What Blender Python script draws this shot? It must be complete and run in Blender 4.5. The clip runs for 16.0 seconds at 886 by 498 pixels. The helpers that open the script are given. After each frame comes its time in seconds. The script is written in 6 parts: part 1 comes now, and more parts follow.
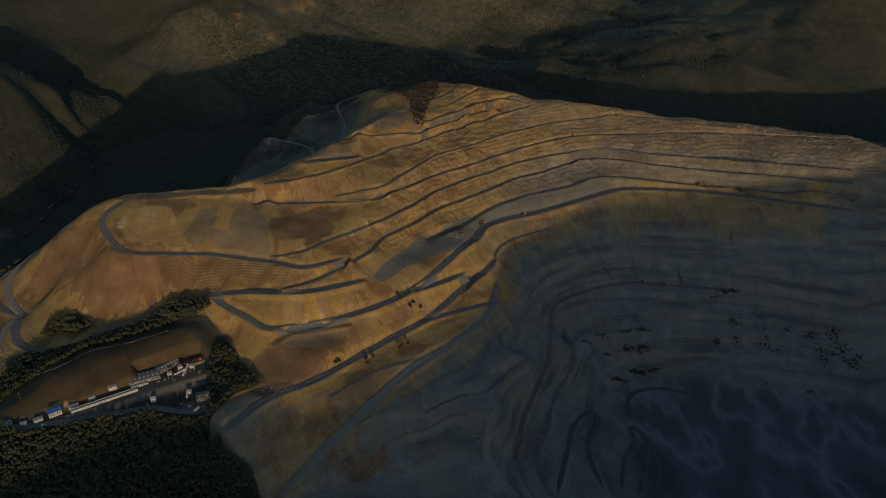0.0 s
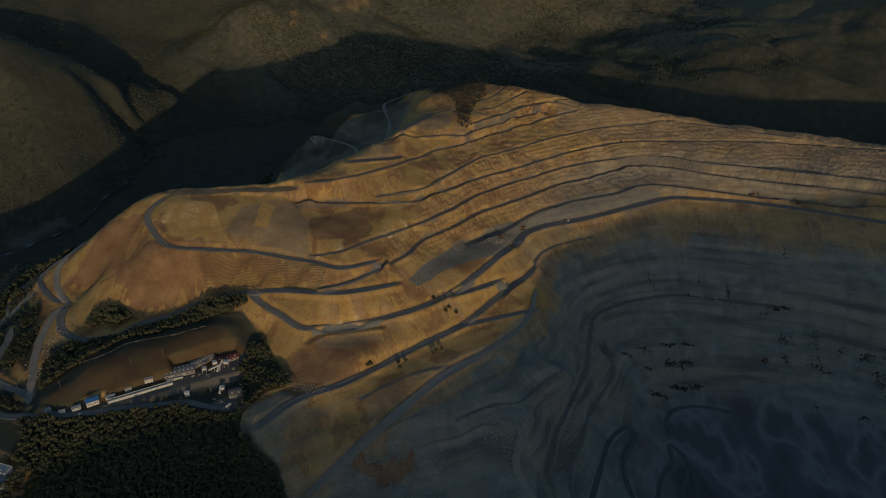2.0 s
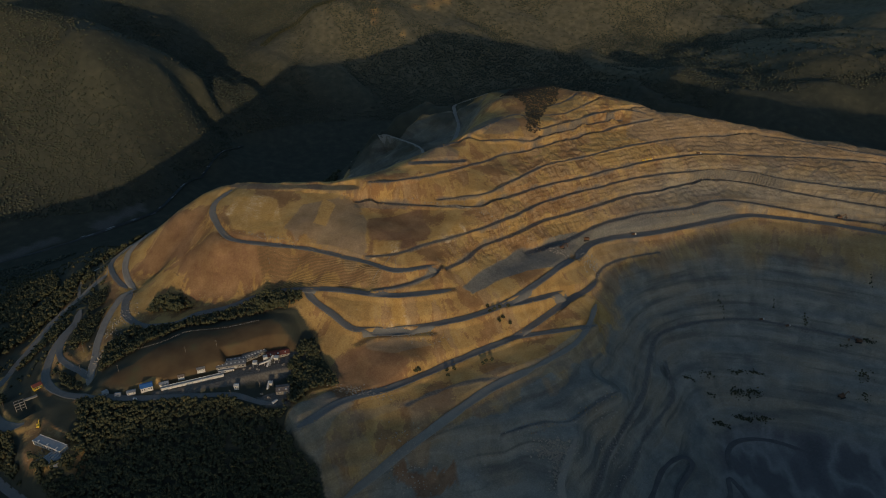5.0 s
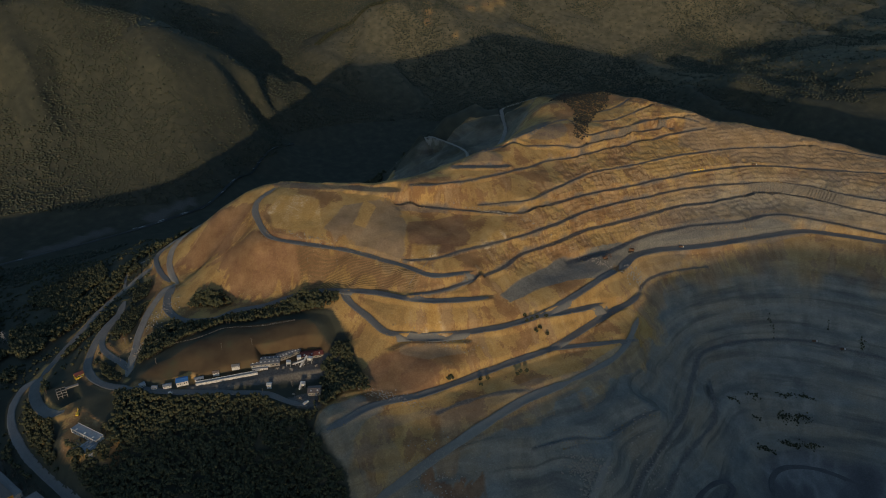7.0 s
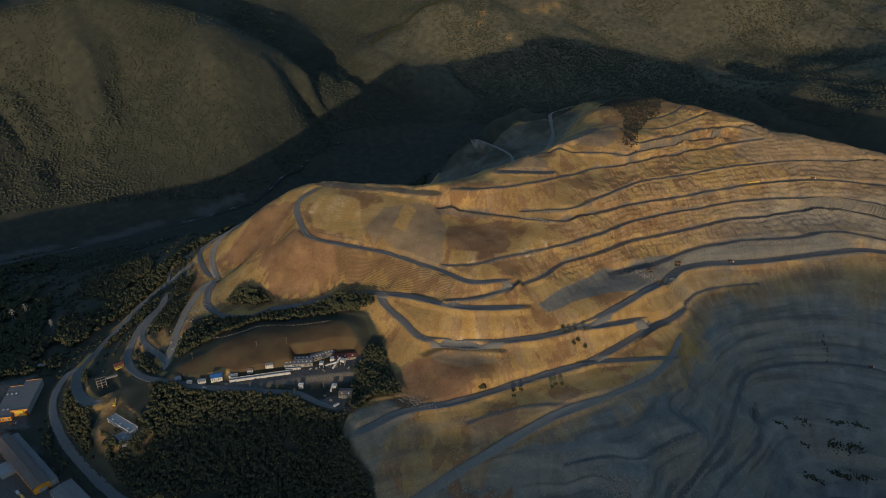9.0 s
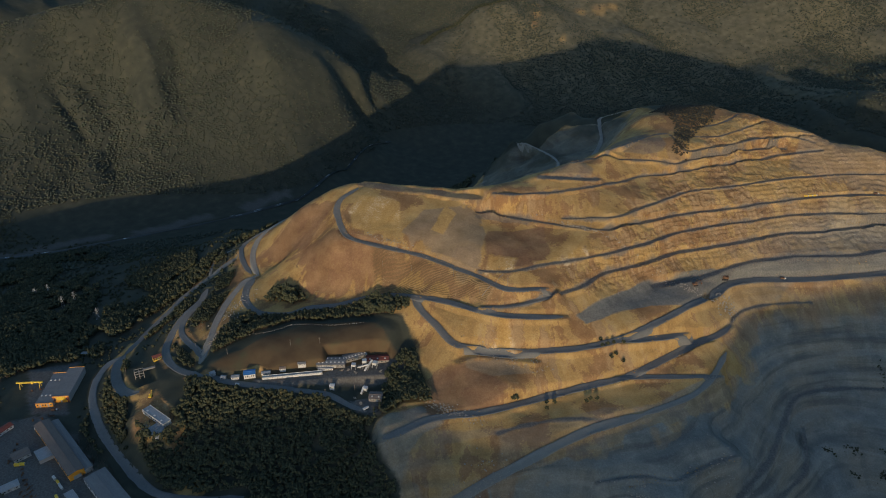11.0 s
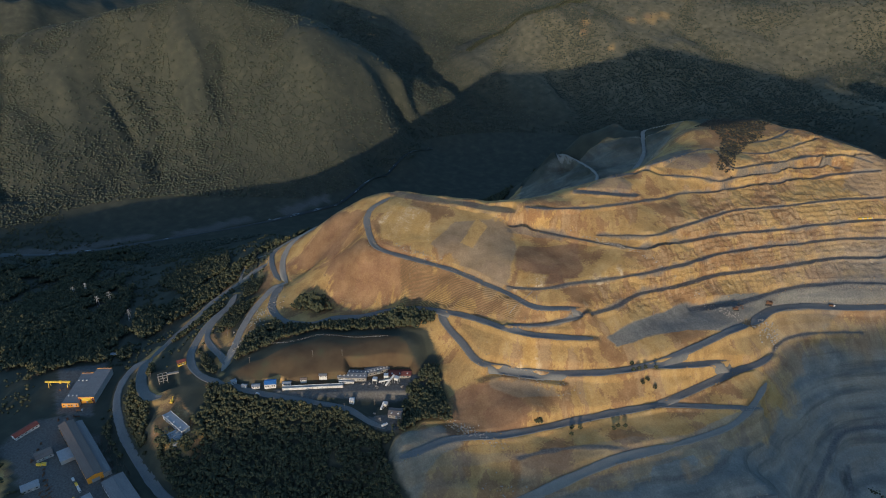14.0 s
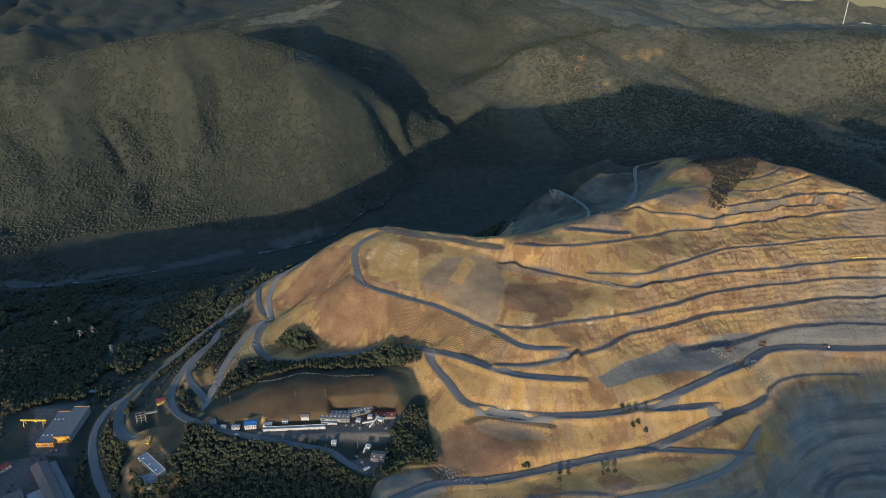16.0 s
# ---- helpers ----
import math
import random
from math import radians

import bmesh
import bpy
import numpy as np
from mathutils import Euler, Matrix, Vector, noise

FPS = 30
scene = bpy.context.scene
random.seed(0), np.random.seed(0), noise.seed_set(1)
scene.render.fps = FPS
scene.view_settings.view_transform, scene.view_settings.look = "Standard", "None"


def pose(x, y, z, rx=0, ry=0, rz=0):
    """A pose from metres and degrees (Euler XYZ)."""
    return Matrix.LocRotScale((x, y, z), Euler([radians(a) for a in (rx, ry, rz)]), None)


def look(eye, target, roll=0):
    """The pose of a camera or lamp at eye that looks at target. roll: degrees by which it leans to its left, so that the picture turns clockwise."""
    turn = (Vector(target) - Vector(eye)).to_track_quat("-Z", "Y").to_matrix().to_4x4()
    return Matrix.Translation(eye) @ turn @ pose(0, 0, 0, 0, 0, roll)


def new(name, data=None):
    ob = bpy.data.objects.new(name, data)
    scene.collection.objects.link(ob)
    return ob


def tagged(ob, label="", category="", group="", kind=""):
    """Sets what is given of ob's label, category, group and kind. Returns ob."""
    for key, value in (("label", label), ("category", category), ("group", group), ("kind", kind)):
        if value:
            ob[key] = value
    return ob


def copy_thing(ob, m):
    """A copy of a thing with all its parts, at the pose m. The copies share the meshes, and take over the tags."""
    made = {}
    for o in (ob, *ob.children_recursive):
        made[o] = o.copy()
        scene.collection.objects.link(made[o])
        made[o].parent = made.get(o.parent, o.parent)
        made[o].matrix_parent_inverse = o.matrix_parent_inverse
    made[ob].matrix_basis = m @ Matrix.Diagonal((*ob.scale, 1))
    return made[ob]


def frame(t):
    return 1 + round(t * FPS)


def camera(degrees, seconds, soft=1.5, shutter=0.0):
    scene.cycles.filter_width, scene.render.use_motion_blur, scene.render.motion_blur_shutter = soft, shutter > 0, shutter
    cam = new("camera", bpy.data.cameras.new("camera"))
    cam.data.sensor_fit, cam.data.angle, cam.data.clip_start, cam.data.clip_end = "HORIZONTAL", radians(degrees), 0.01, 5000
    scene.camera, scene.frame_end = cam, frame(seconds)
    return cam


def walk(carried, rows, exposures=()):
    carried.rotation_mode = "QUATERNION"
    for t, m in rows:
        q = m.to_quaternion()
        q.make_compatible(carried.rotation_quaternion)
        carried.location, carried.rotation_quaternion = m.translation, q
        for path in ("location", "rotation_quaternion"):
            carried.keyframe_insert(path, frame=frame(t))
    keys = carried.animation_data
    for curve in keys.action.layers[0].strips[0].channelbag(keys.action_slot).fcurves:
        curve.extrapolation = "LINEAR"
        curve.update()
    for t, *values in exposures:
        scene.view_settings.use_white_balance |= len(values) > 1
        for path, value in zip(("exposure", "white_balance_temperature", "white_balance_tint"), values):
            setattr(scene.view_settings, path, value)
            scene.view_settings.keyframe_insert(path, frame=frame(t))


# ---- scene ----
cam = camera(65.38, 16.0, soft=1.0)
# seconds, stops, white balance
EXPOSURES = [(0.0, -0.82, 6130, 10), (7.0, -0.30, 5860, 10), (9.2, -0.10, 5700, 10), (12.5, 0.36, 5370, 10), (16.0, 0.63, 5030, 10)]
# seconds, place, heading, tilt, lean
FLIGHT = [
    (0.0, -0.00, 0.00, 420.00, -0.000, -27.922, 0.063),
    (0.5, 3.40, 3.78, 420.09, 1.070, -27.952, 0.034),
    (1.0, 6.84, 7.65, 420.16, 2.244, -27.976, 0.009),
    (1.5, 10.22, 11.60, 420.17, 3.357, -27.983, -0.007),
    (2.0, 13.44, 15.56, 420.10, 4.534, -27.970, -0.026),
    (2.5, 16.53, 19.54, 419.95, 5.624, -27.987, -0.041),
    (3.0, 19.50, 23.46, 419.85, 6.771, -27.983, -0.058),
    (3.5, 22.43, 27.22, 419.87, 7.882, -27.987, -0.050),
    (4.0, 25.28, 30.97, 420.02, 9.031, -27.989, -0.038),
    (4.2, 26.41, 32.49, 420.08, 9.506, -27.966, -0.030),
    (6.3, 36.92, 49.91, 420.24, 14.188, -28.131, 0.058),
    (6.5, 37.84, 51.58, 420.33, 14.663, -28.035, 0.042),
    (7.0, 40.18, 55.77, 420.56, 15.855, -28.001, 0.026),
    (7.5, 42.42, 60.09, 420.65, 16.959, -27.977, 0.022),
    (8.0, 44.52, 64.47, 420.57, 18.144, -27.957, 0.021),
    (8.5, 46.54, 69.02, 420.26, 19.264, -27.947, 0.016),
    (9.0, 48.60, 73.67, 419.98, 20.436, -27.939, 0.026),
    (9.2, 49.41, 75.52, 419.88, 20.909, -27.937, 0.026),
    (11.3, 57.07, 94.92, 419.92, 25.674, -27.955, -0.010),
    (11.5, 57.73, 96.88, 419.91, 26.151, -27.944, -0.009),
    (12.0, 59.36, 101.81, 419.84, 27.348, -27.949, -0.003),
    (12.5, 60.92, 106.92, 419.78, 28.445, -28.029, 0.029),
    (13.0, 62.47, 112.27, 419.65, 29.151, -28.121, 0.088),
    (13.5, 63.62, 117.66, 419.67, 29.200, -28.048, -0.058),
    (14.0, 64.51, 123.21, 419.86, 29.212, -27.548, -0.129),
    (14.5, 65.40, 128.68, 420.04, 29.227, -27.027, -0.129),
    (15.0, 66.32, 133.97, 420.20, 29.148, -26.327, -0.060),
    (15.5, 67.36, 138.75, 420.34, 29.072, -25.652, 0.115),
    (16.0, 68.35, 143.34, 420.41, 29.029, -24.967, 0.346),
]
walk(cam, [(t, pose(x, y, z, 90 + tilt, 0, yaw) @ pose(0, 0, 0, 0, 0, lean)) for t, x, y, z, yaw, tilt, lean in FLIGHT], EXPOSURES)
# ---- light ----
SUN_WAY = Vector((-0.34, 1.0, 0)).normalized()
SUN_LOW = 6.4
sun_data = bpy.data.lights.new("sun", "SUN")
sun_data.energy, sun_data.angle, sun_data.color = 2.95, radians(0.6), (1.0, 0.70, 0.385)
sun = new("sun", sun_data)
sun.matrix_world = look((0, 0, 0), (SUN_WAY.x, SUN_WAY.y, -math.tan(radians(SUN_LOW))))
world = bpy.data.worlds.new("sky")
scene.world = world
world.use_nodes = True
wn = world.node_tree
sky = wn.nodes.new("ShaderNodeTexSky")
sky.sky_type, sky.sun_disc = "NISHITA", False
sky.sun_elevation, sky.sun_rotation = radians(SUN_LOW), math.atan2(-SUN_WAY.x, -SUN_WAY.y)
sky.ozone_density, sky.dust_density = 1.7, 0.8
wn.links.new(sky.outputs[0], wn.nodes["Background"].inputs[0])
wn.nodes["Background"].inputs[1].default_value = 0.185

# ---- materials ----


class Nodes:
    """Short hand for wiring a material."""

    def __init__(self, name, rough=0.9, gloss=0.2):
        self.m = bpy.data.materials.new(name)
        self.m.use_nodes = True
        self.t = self.m.node_tree
        self.b = self.t.nodes["Principled BSDF"]
        self.b.inputs["Roughness"].default_value = rough
        self.b.inputs["Specular IOR Level"].default_value = gloss
        self.co = self.t.nodes.new("ShaderNodeTexCoord").outputs["Object"]

    def plug(self, socket, value):
        if isinstance(value, (int, float)):
            socket.default_value = value
        elif isinstance(value, tuple):
            socket.default_value = (*value, 1) if len(value) == 3 else value
        else:
            self.t.links.new(value, socket)

    def noise(self, size, detail=4, stretch=(1, 1, 1), roughness=0.55):
        mp = self.t.nodes.new("ShaderNodeMapping")
        self.t.links.new(self.co, mp.inputs[0])
        mp.inputs["Scale"].default_value = [s / size for s in stretch]
        n = self.t.nodes.new("ShaderNodeTexNoise")
        self.t.links.new(mp.outputs[0], n.inputs["Vector"])
        n.inputs["Scale"].default_value, n.inputs["Detail"].default_value, n.inputs["Roughness"].default_value = 1.0, detail, roughness
        return n.outputs["Fac"]

    def ramp(self, fac, *stops):
        r = self.t.nodes.new("ShaderNodeValToRGB")
        e = r.color_ramp.elements
        while len(e) < len(stops):
            e.new(0.5)
        for el, (p, c) in zip(e, stops):
            el.position = p
            el.color = (*c, 1) if isinstance(c, tuple) else (c, c, c, 1)
        self.t.links.new(fac, r.inputs[0])
        return r.outputs[0]

    def mix(self, fac, a, b, blend="MIX"):
        n = self.t.nodes.new("ShaderNodeMix")
        n.data_type, n.blend_type = "RGBA", blend
        self.plug(n.inputs[0], fac)
        self.plug(n.inputs[6], a)
        self.plug(n.inputs[7], b)
        return n.outputs[2]

    def math(self, op, a, b=0.0):
        n = self.t.nodes.new("ShaderNodeMath")
        n.operation = op
        n.use_clamp = op in ("MULTIPLY_ADD",)
        self.plug(n.inputs[0], a)
        self.plug(n.inputs[1], b)
        return n.outputs[0]

    def attribute(self, name):
        n = self.t.nodes.new("ShaderNodeAttribute")
        n.attribute_name = name
        return n.outputs["Fac"]

    def bump(self, height, distance, strength=1.0):
        n = self.t.nodes.new("ShaderNodeBump")
        n.inputs["Distance"].default_value, n.inputs["Strength"].default_value = distance, strength
        self.t.links.new(height, n.inputs["Height"])
        self.t.links.new(n.outputs[0], self.b.inputs["Normal"])

    def colour(self, c):
        self.plug(self.b.inputs["Base Color"], c)
        return self.m


def land_material():
    n = Nodes("land", 0.95, 0.1)
    big, mid, fine = n.noise(70, 4), n.noise(22, 4, (1, 1, 1), 0.5), n.noise(2.2, 3)
    streak = n.noise(2.4, 6, (1, 1, 0.06), 0.7)
    blocky = n.noise(5, 6, (1, 1, 1.6), 0.7)
    ochre = n.ramp(mid, (0.3, (0.31, 0.195, 0.070)), (0.5, (0.365, 0.238, 0.088)), (0.7, (0.42, 0.285, 0.112)))
    brown = n.ramp(mid, (0.3, (0.19, 0.108, 0.050)), (0.7, (0.265, 0.155, 0.074)))
    rill = n.attribute("rill")
    streak = n.math("ADD", n.math("MULTIPLY", rill, 0.5), n.math("MULTIPLY", streak, 0.5))
    runs = n.math("ADD", n.noise(48, 3), n.math("MULTIPLY", n.math("SUBTRACT", streak, 0.5), 0.75))
    rock = n.mix(n.ramp(runs, (0.515, 0.0), (0.545, 0.9)), ochre, brown)
    rock = n.mix(n.ramp(streak, (0.54, 0.0), (0.68, 0.36)), rock, (0.47, 0.345, 0.175))
    rock = n.mix(n.ramp(streak, (0.30, 0.40), (0.44, 0.0)), rock, (0.20, 0.12, 0.055))
    rocky = n.attribute("rocky")
    rock = n.mix(n.math("MULTIPLY", rocky, n.ramp(blocky, (0.58, 0.0), (0.66, 0.4))), rock, (0.44, 0.36, 0.22))
    grey = n.ramp(mid, (0.3, (0.135, 0.140, 0.128)), (0.55, (0.19, 0.193, 0.17)), (0.75, (0.26, 0.255, 0.215)))
    grey = n.mix(n.ramp(big, (0.45, 0.0), (0.65, 0.6)), grey, (0.25, 0.21, 0.145))
    grey = n.mix(n.ramp(blocky, (0.58, 0.0), (0.72, 0.4)), grey, (0.34, 0.33, 0.28))
    grey = n.mix(n.ramp(streak, (0.30, 0.4), (0.44, 0.0)), grey, (0.11, 0.11, 0.10))
    # level bands in the colour imitate shade and light on the pit ledges
    shade_bands = n.noise(7, 3, (0.05, 0.05, 1), 0.5)
    grey = n.mix(n.ramp(shade_bands, (0.34, 0.65), (0.47, 0.0)), grey, (0.085, 0.088, 0.082))
    grey = n.mix(n.ramp(shade_bands, (0.54, 0.0), (0.64, 0.4)), grey, (0.27, 0.265, 0.225))
    # darker grey with paler swirls for the lowest ground of the pit
    floor_tone = n.ramp(n.noise(60, 3, (1, 0.5, 1), 0.45), (0.36, (0.075, 0.075, 0.078)), (0.5, (0.115, 0.115, 0.115)), (0.56, (0.19, 0.19, 0.18)), (0.62, (0.10, 0.10, 0.10)))
    grey = n.mix(n.attribute("floor_tone"), grey, floor_tone)
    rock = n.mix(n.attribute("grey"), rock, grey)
    red = n.ramp(mid, (0.3, (0.15, 0.085, 0.048)), (0.7, (0.24, 0.145, 0.08)))
    rock = n.mix(n.attribute("red"), rock, red)
    scree = n.ramp(mid, (0.3, (0.205, 0.150, 0.090)), (0.7, (0.29, 0.215, 0.135)))
    rock = n.mix(n.attribute("scree"), rock, scree)
    yellow = n.ramp(streak, (0.36, (0.36, 0.22, 0.07)), (0.52, (0.47, 0.30, 0.10)), (0.64, (0.64, 0.50, 0.30)))
    rock = n.mix(n.attribute("yellow"), rock, yellow)
    sep = n.t.nodes.new("ShaderNodeSeparateXYZ")
    n.t.links.new(n.co, sep.inputs[0])
    row = n.math("SINE", n.math("ADD", n.math("MULTIPLY", sep.outputs[2], 4.2), n.math("MULTIPLY", mid, 9.0)))
    rock = n.mix(n.math("MULTIPLY", n.attribute("rows"), n.ramp(row, (0.0, 0.75), (0.6, 0.0))), rock, (0.12, 0.085, 0.04))
    crag = n.noise(7, 7, (1, 1, 1.7), 0.72)
    rock = n.mix(n.math("MULTIPLY", rocky, n.ramp(crag, (0.37, 0.35), (0.42, 0.0))), rock, n.mix(0.4, rock, (0.06, 0.045, 0.03)))
    rock = n.mix(n.math("MULTIPLY", rocky, n.ramp(crag, (0.58, 0.0), (0.62, 0.6))), rock, n.mix(0.22, rock, (0.75, 0.66, 0.44)))
    # thin dark contour lines, colour only, in place of small rock ledges
    ledge = n.math("ABSOLUTE", n.math("SUBTRACT", n.noise(10, 4, (0.22, 0.22, 1.7), 0.6), 0.5))
    rock = n.mix(n.math("MULTIPLY", n.math("ADD", n.math("MULTIPLY", rocky, 0.8), 0.08), n.ramp(ledge, (0.005, 0.6), (0.018, 0.0))), rock, n.mix(0.5, rock, (0.05, 0.04, 0.03)))
    pebble = n.t.nodes.new("ShaderNodeTexVoronoi")
    pebble.inputs["Scale"].default_value = 0.9
    n.t.links.new(n.co, pebble.inputs["Vector"])
    sepc = n.t.nodes.new("ShaderNodeSeparateColor")
    n.t.links.new(pebble.outputs["Color"], sepc.inputs[0])
    rock = n.mix(0.22, rock, n.ramp(sepc.outputs[0], (0.0, 0.30), (0.6, 0.50), (1.0, 0.74)), "OVERLAY")
    grit = n.noise(2.8, 5, (1, 1, 1), 0.8)
    calm = n.math("SUBTRACT", 1.0, n.math("MULTIPLY", n.attribute("grey"), 0.45))
    rock = n.mix(n.math("MULTIPLY", calm, n.ramp(grit, (0.34, 0.2), (0.42, 0.0))), rock, n.mix(0.5, rock, (0.06, 0.045, 0.03)))
    rock = n.mix(n.math("MULTIPLY", calm, n.ramp(grit, (0.58, 0.0), (0.66, 0.15))), rock, n.mix(0.4, rock, (0.7, 0.62, 0.46)))
    # grey gravel, darkened further to carry the shade along the level benches
    track = n.ramp(fine, (0.3, (0.095, 0.092, 0.085)), (0.7, (0.155, 0.148, 0.135)))
    rock = n.mix(n.attribute("track"), rock, track)
    rock = n.mix(0.2, rock, n.ramp(fine, (0.25, 0.3), (0.75, 0.85)), "SOFT_LIGHT")
    # grass tone leans to blue, standing in for valley haze
    grass = n.ramp(mid, (0.3, (0.043, 0.048, 0.036)), (0.55, (0.056, 0.059, 0.044)), (0.75, (0.076, 0.074, 0.053)))
    field = n.ramp(mid, (0.3, (0.080, 0.055, 0.032)), (0.55, (0.105, 0.075, 0.042)), (0.75, (0.10, 0.09, 0.048)))
    green = n.mix(n.attribute("meadow"), grass, field)
    gravel = n.ramp(fine, (0.3, (0.085, 0.080, 0.072)), (0.7, (0.145, 0.138, 0.125)))
    green = n.mix(n.attribute("gravel"), green, gravel)
    pasture = n.ramp(mid, (0.3, (0.115, 0.105, 0.065)), (0.7, (0.20, 0.18, 0.115)))
    green = n.mix(n.attribute("pasture"), green, pasture)
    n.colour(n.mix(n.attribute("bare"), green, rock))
    h = n.math("ADD", n.math("MULTIPLY", n.math("MULTIPLY", crag, 1.6), n.math("ADD", n.math("MULTIPLY", rocky, 0.8), 0.2)), n.math("MULTIPLY", grit, 0.45))
    n.bump(h, 0.45, 1.0)
    return n.m


def plain_material(name, dark, light, size=3.0, rough=0.85, gloss=0.25, metal=0.0, relief=0.03, stretch=(1, 1, 1)):
    n = Nodes(name, rough, gloss)
    n.b.inputs["Metallic"].default_value = metal
    a = n.mix(0.6, n.ramp(n.noise(size, 5, stretch), (0.3, dark), (0.7, light)), n.ramp(n.noise(size / 8, 3), (0.3, dark), (0.7, light)))
    n.colour(a)
    if relief:
        n.bump(n.noise(size / 4, 4), relief)
    return n.m


def leaf_material(name, *stops):
    n = Nodes(name, 0.85, 0.15)
    geo = n.t.nodes.new("ShaderNodeNewGeometry")
    c = n.ramp(geo.outputs["Random Per Island"], *stops)
    c = n.mix(0.5, c, n.ramp(n.noise(1.2, 3), (0.3, 0.25), (0.7, 0.8)), "OVERLAY")
    return n.colour(c)


M_GROUND = land_material()
M_ROAD = plain_material("road gravel", (0.125, 0.126, 0.12), (0.185, 0.183, 0.17), 9.0, 0.9, 0.15, relief=0.1)
M_ROAD_PALE = plain_material("pale gravel", (0.19, 0.175, 0.15), (0.30, 0.28, 0.24), 9.0, 0.9, 0.15, relief=0.1)
M_ASPHALT = plain_material("worn asphalt", (0.13, 0.13, 0.127), (0.20, 0.20, 0.19), 12.0, 0.8, 0.3, relief=0.02)
M_WATER = plain_material("river water", (0.012, 0.02, 0.022), (0.03, 0.04, 0.04), 20.0, 0.35, 0.3, relief=0.15)
M_FOAM = plain_material("white water", (0.45, 0.47, 0.48), (0.7, 0.72, 0.73), 3.0, 0.4, 0.4, relief=0.1)
M_HAUL = plain_material("dusty grey haul road", (0.195, 0.185, 0.158), (0.265, 0.25, 0.212), 9.0, 0.9, 0.15, relief=0.1)
M_DARKTRACK = plain_material("wet dark track", (0.07, 0.07, 0.07), (0.12, 0.12, 0.115), 9.0, 0.9, 0.15, relief=0.1)
M_LEAF = leaf_material("leaves", (0.0, (0.032, 0.038, 0.023)), (0.45, (0.046, 0.052, 0.030)), (0.88, (0.062, 0.065, 0.036)), (0.97, (0.070, 0.066, 0.034)), (1.0, (0.105, 0.085, 0.038)))
# hill leaves are greyed and blued: some distance haze sits in their colour
M_LEAF_FAR = leaf_material("hill forest leaves", (0.0, (0.042, 0.052, 0.040)), (0.5, (0.056, 0.066, 0.049)), (0.85, (0.068, 0.075, 0.054)), (1.0, (0.084, 0.082, 0.058)))
M_LEAF_BROWN = leaf_material("half-bare brown scrub", (0.0, (0.034, 0.034, 0.026)), (0.5, (0.046, 0.043, 0.032)), (0.9, (0.058, 0.052, 0.038)), (1.0, (0.072, 0.062, 0.042)))
M_BARK = plain_material("bark", (0.05, 0.04, 0.03), (0.12, 0.10, 0.08), 0.5)
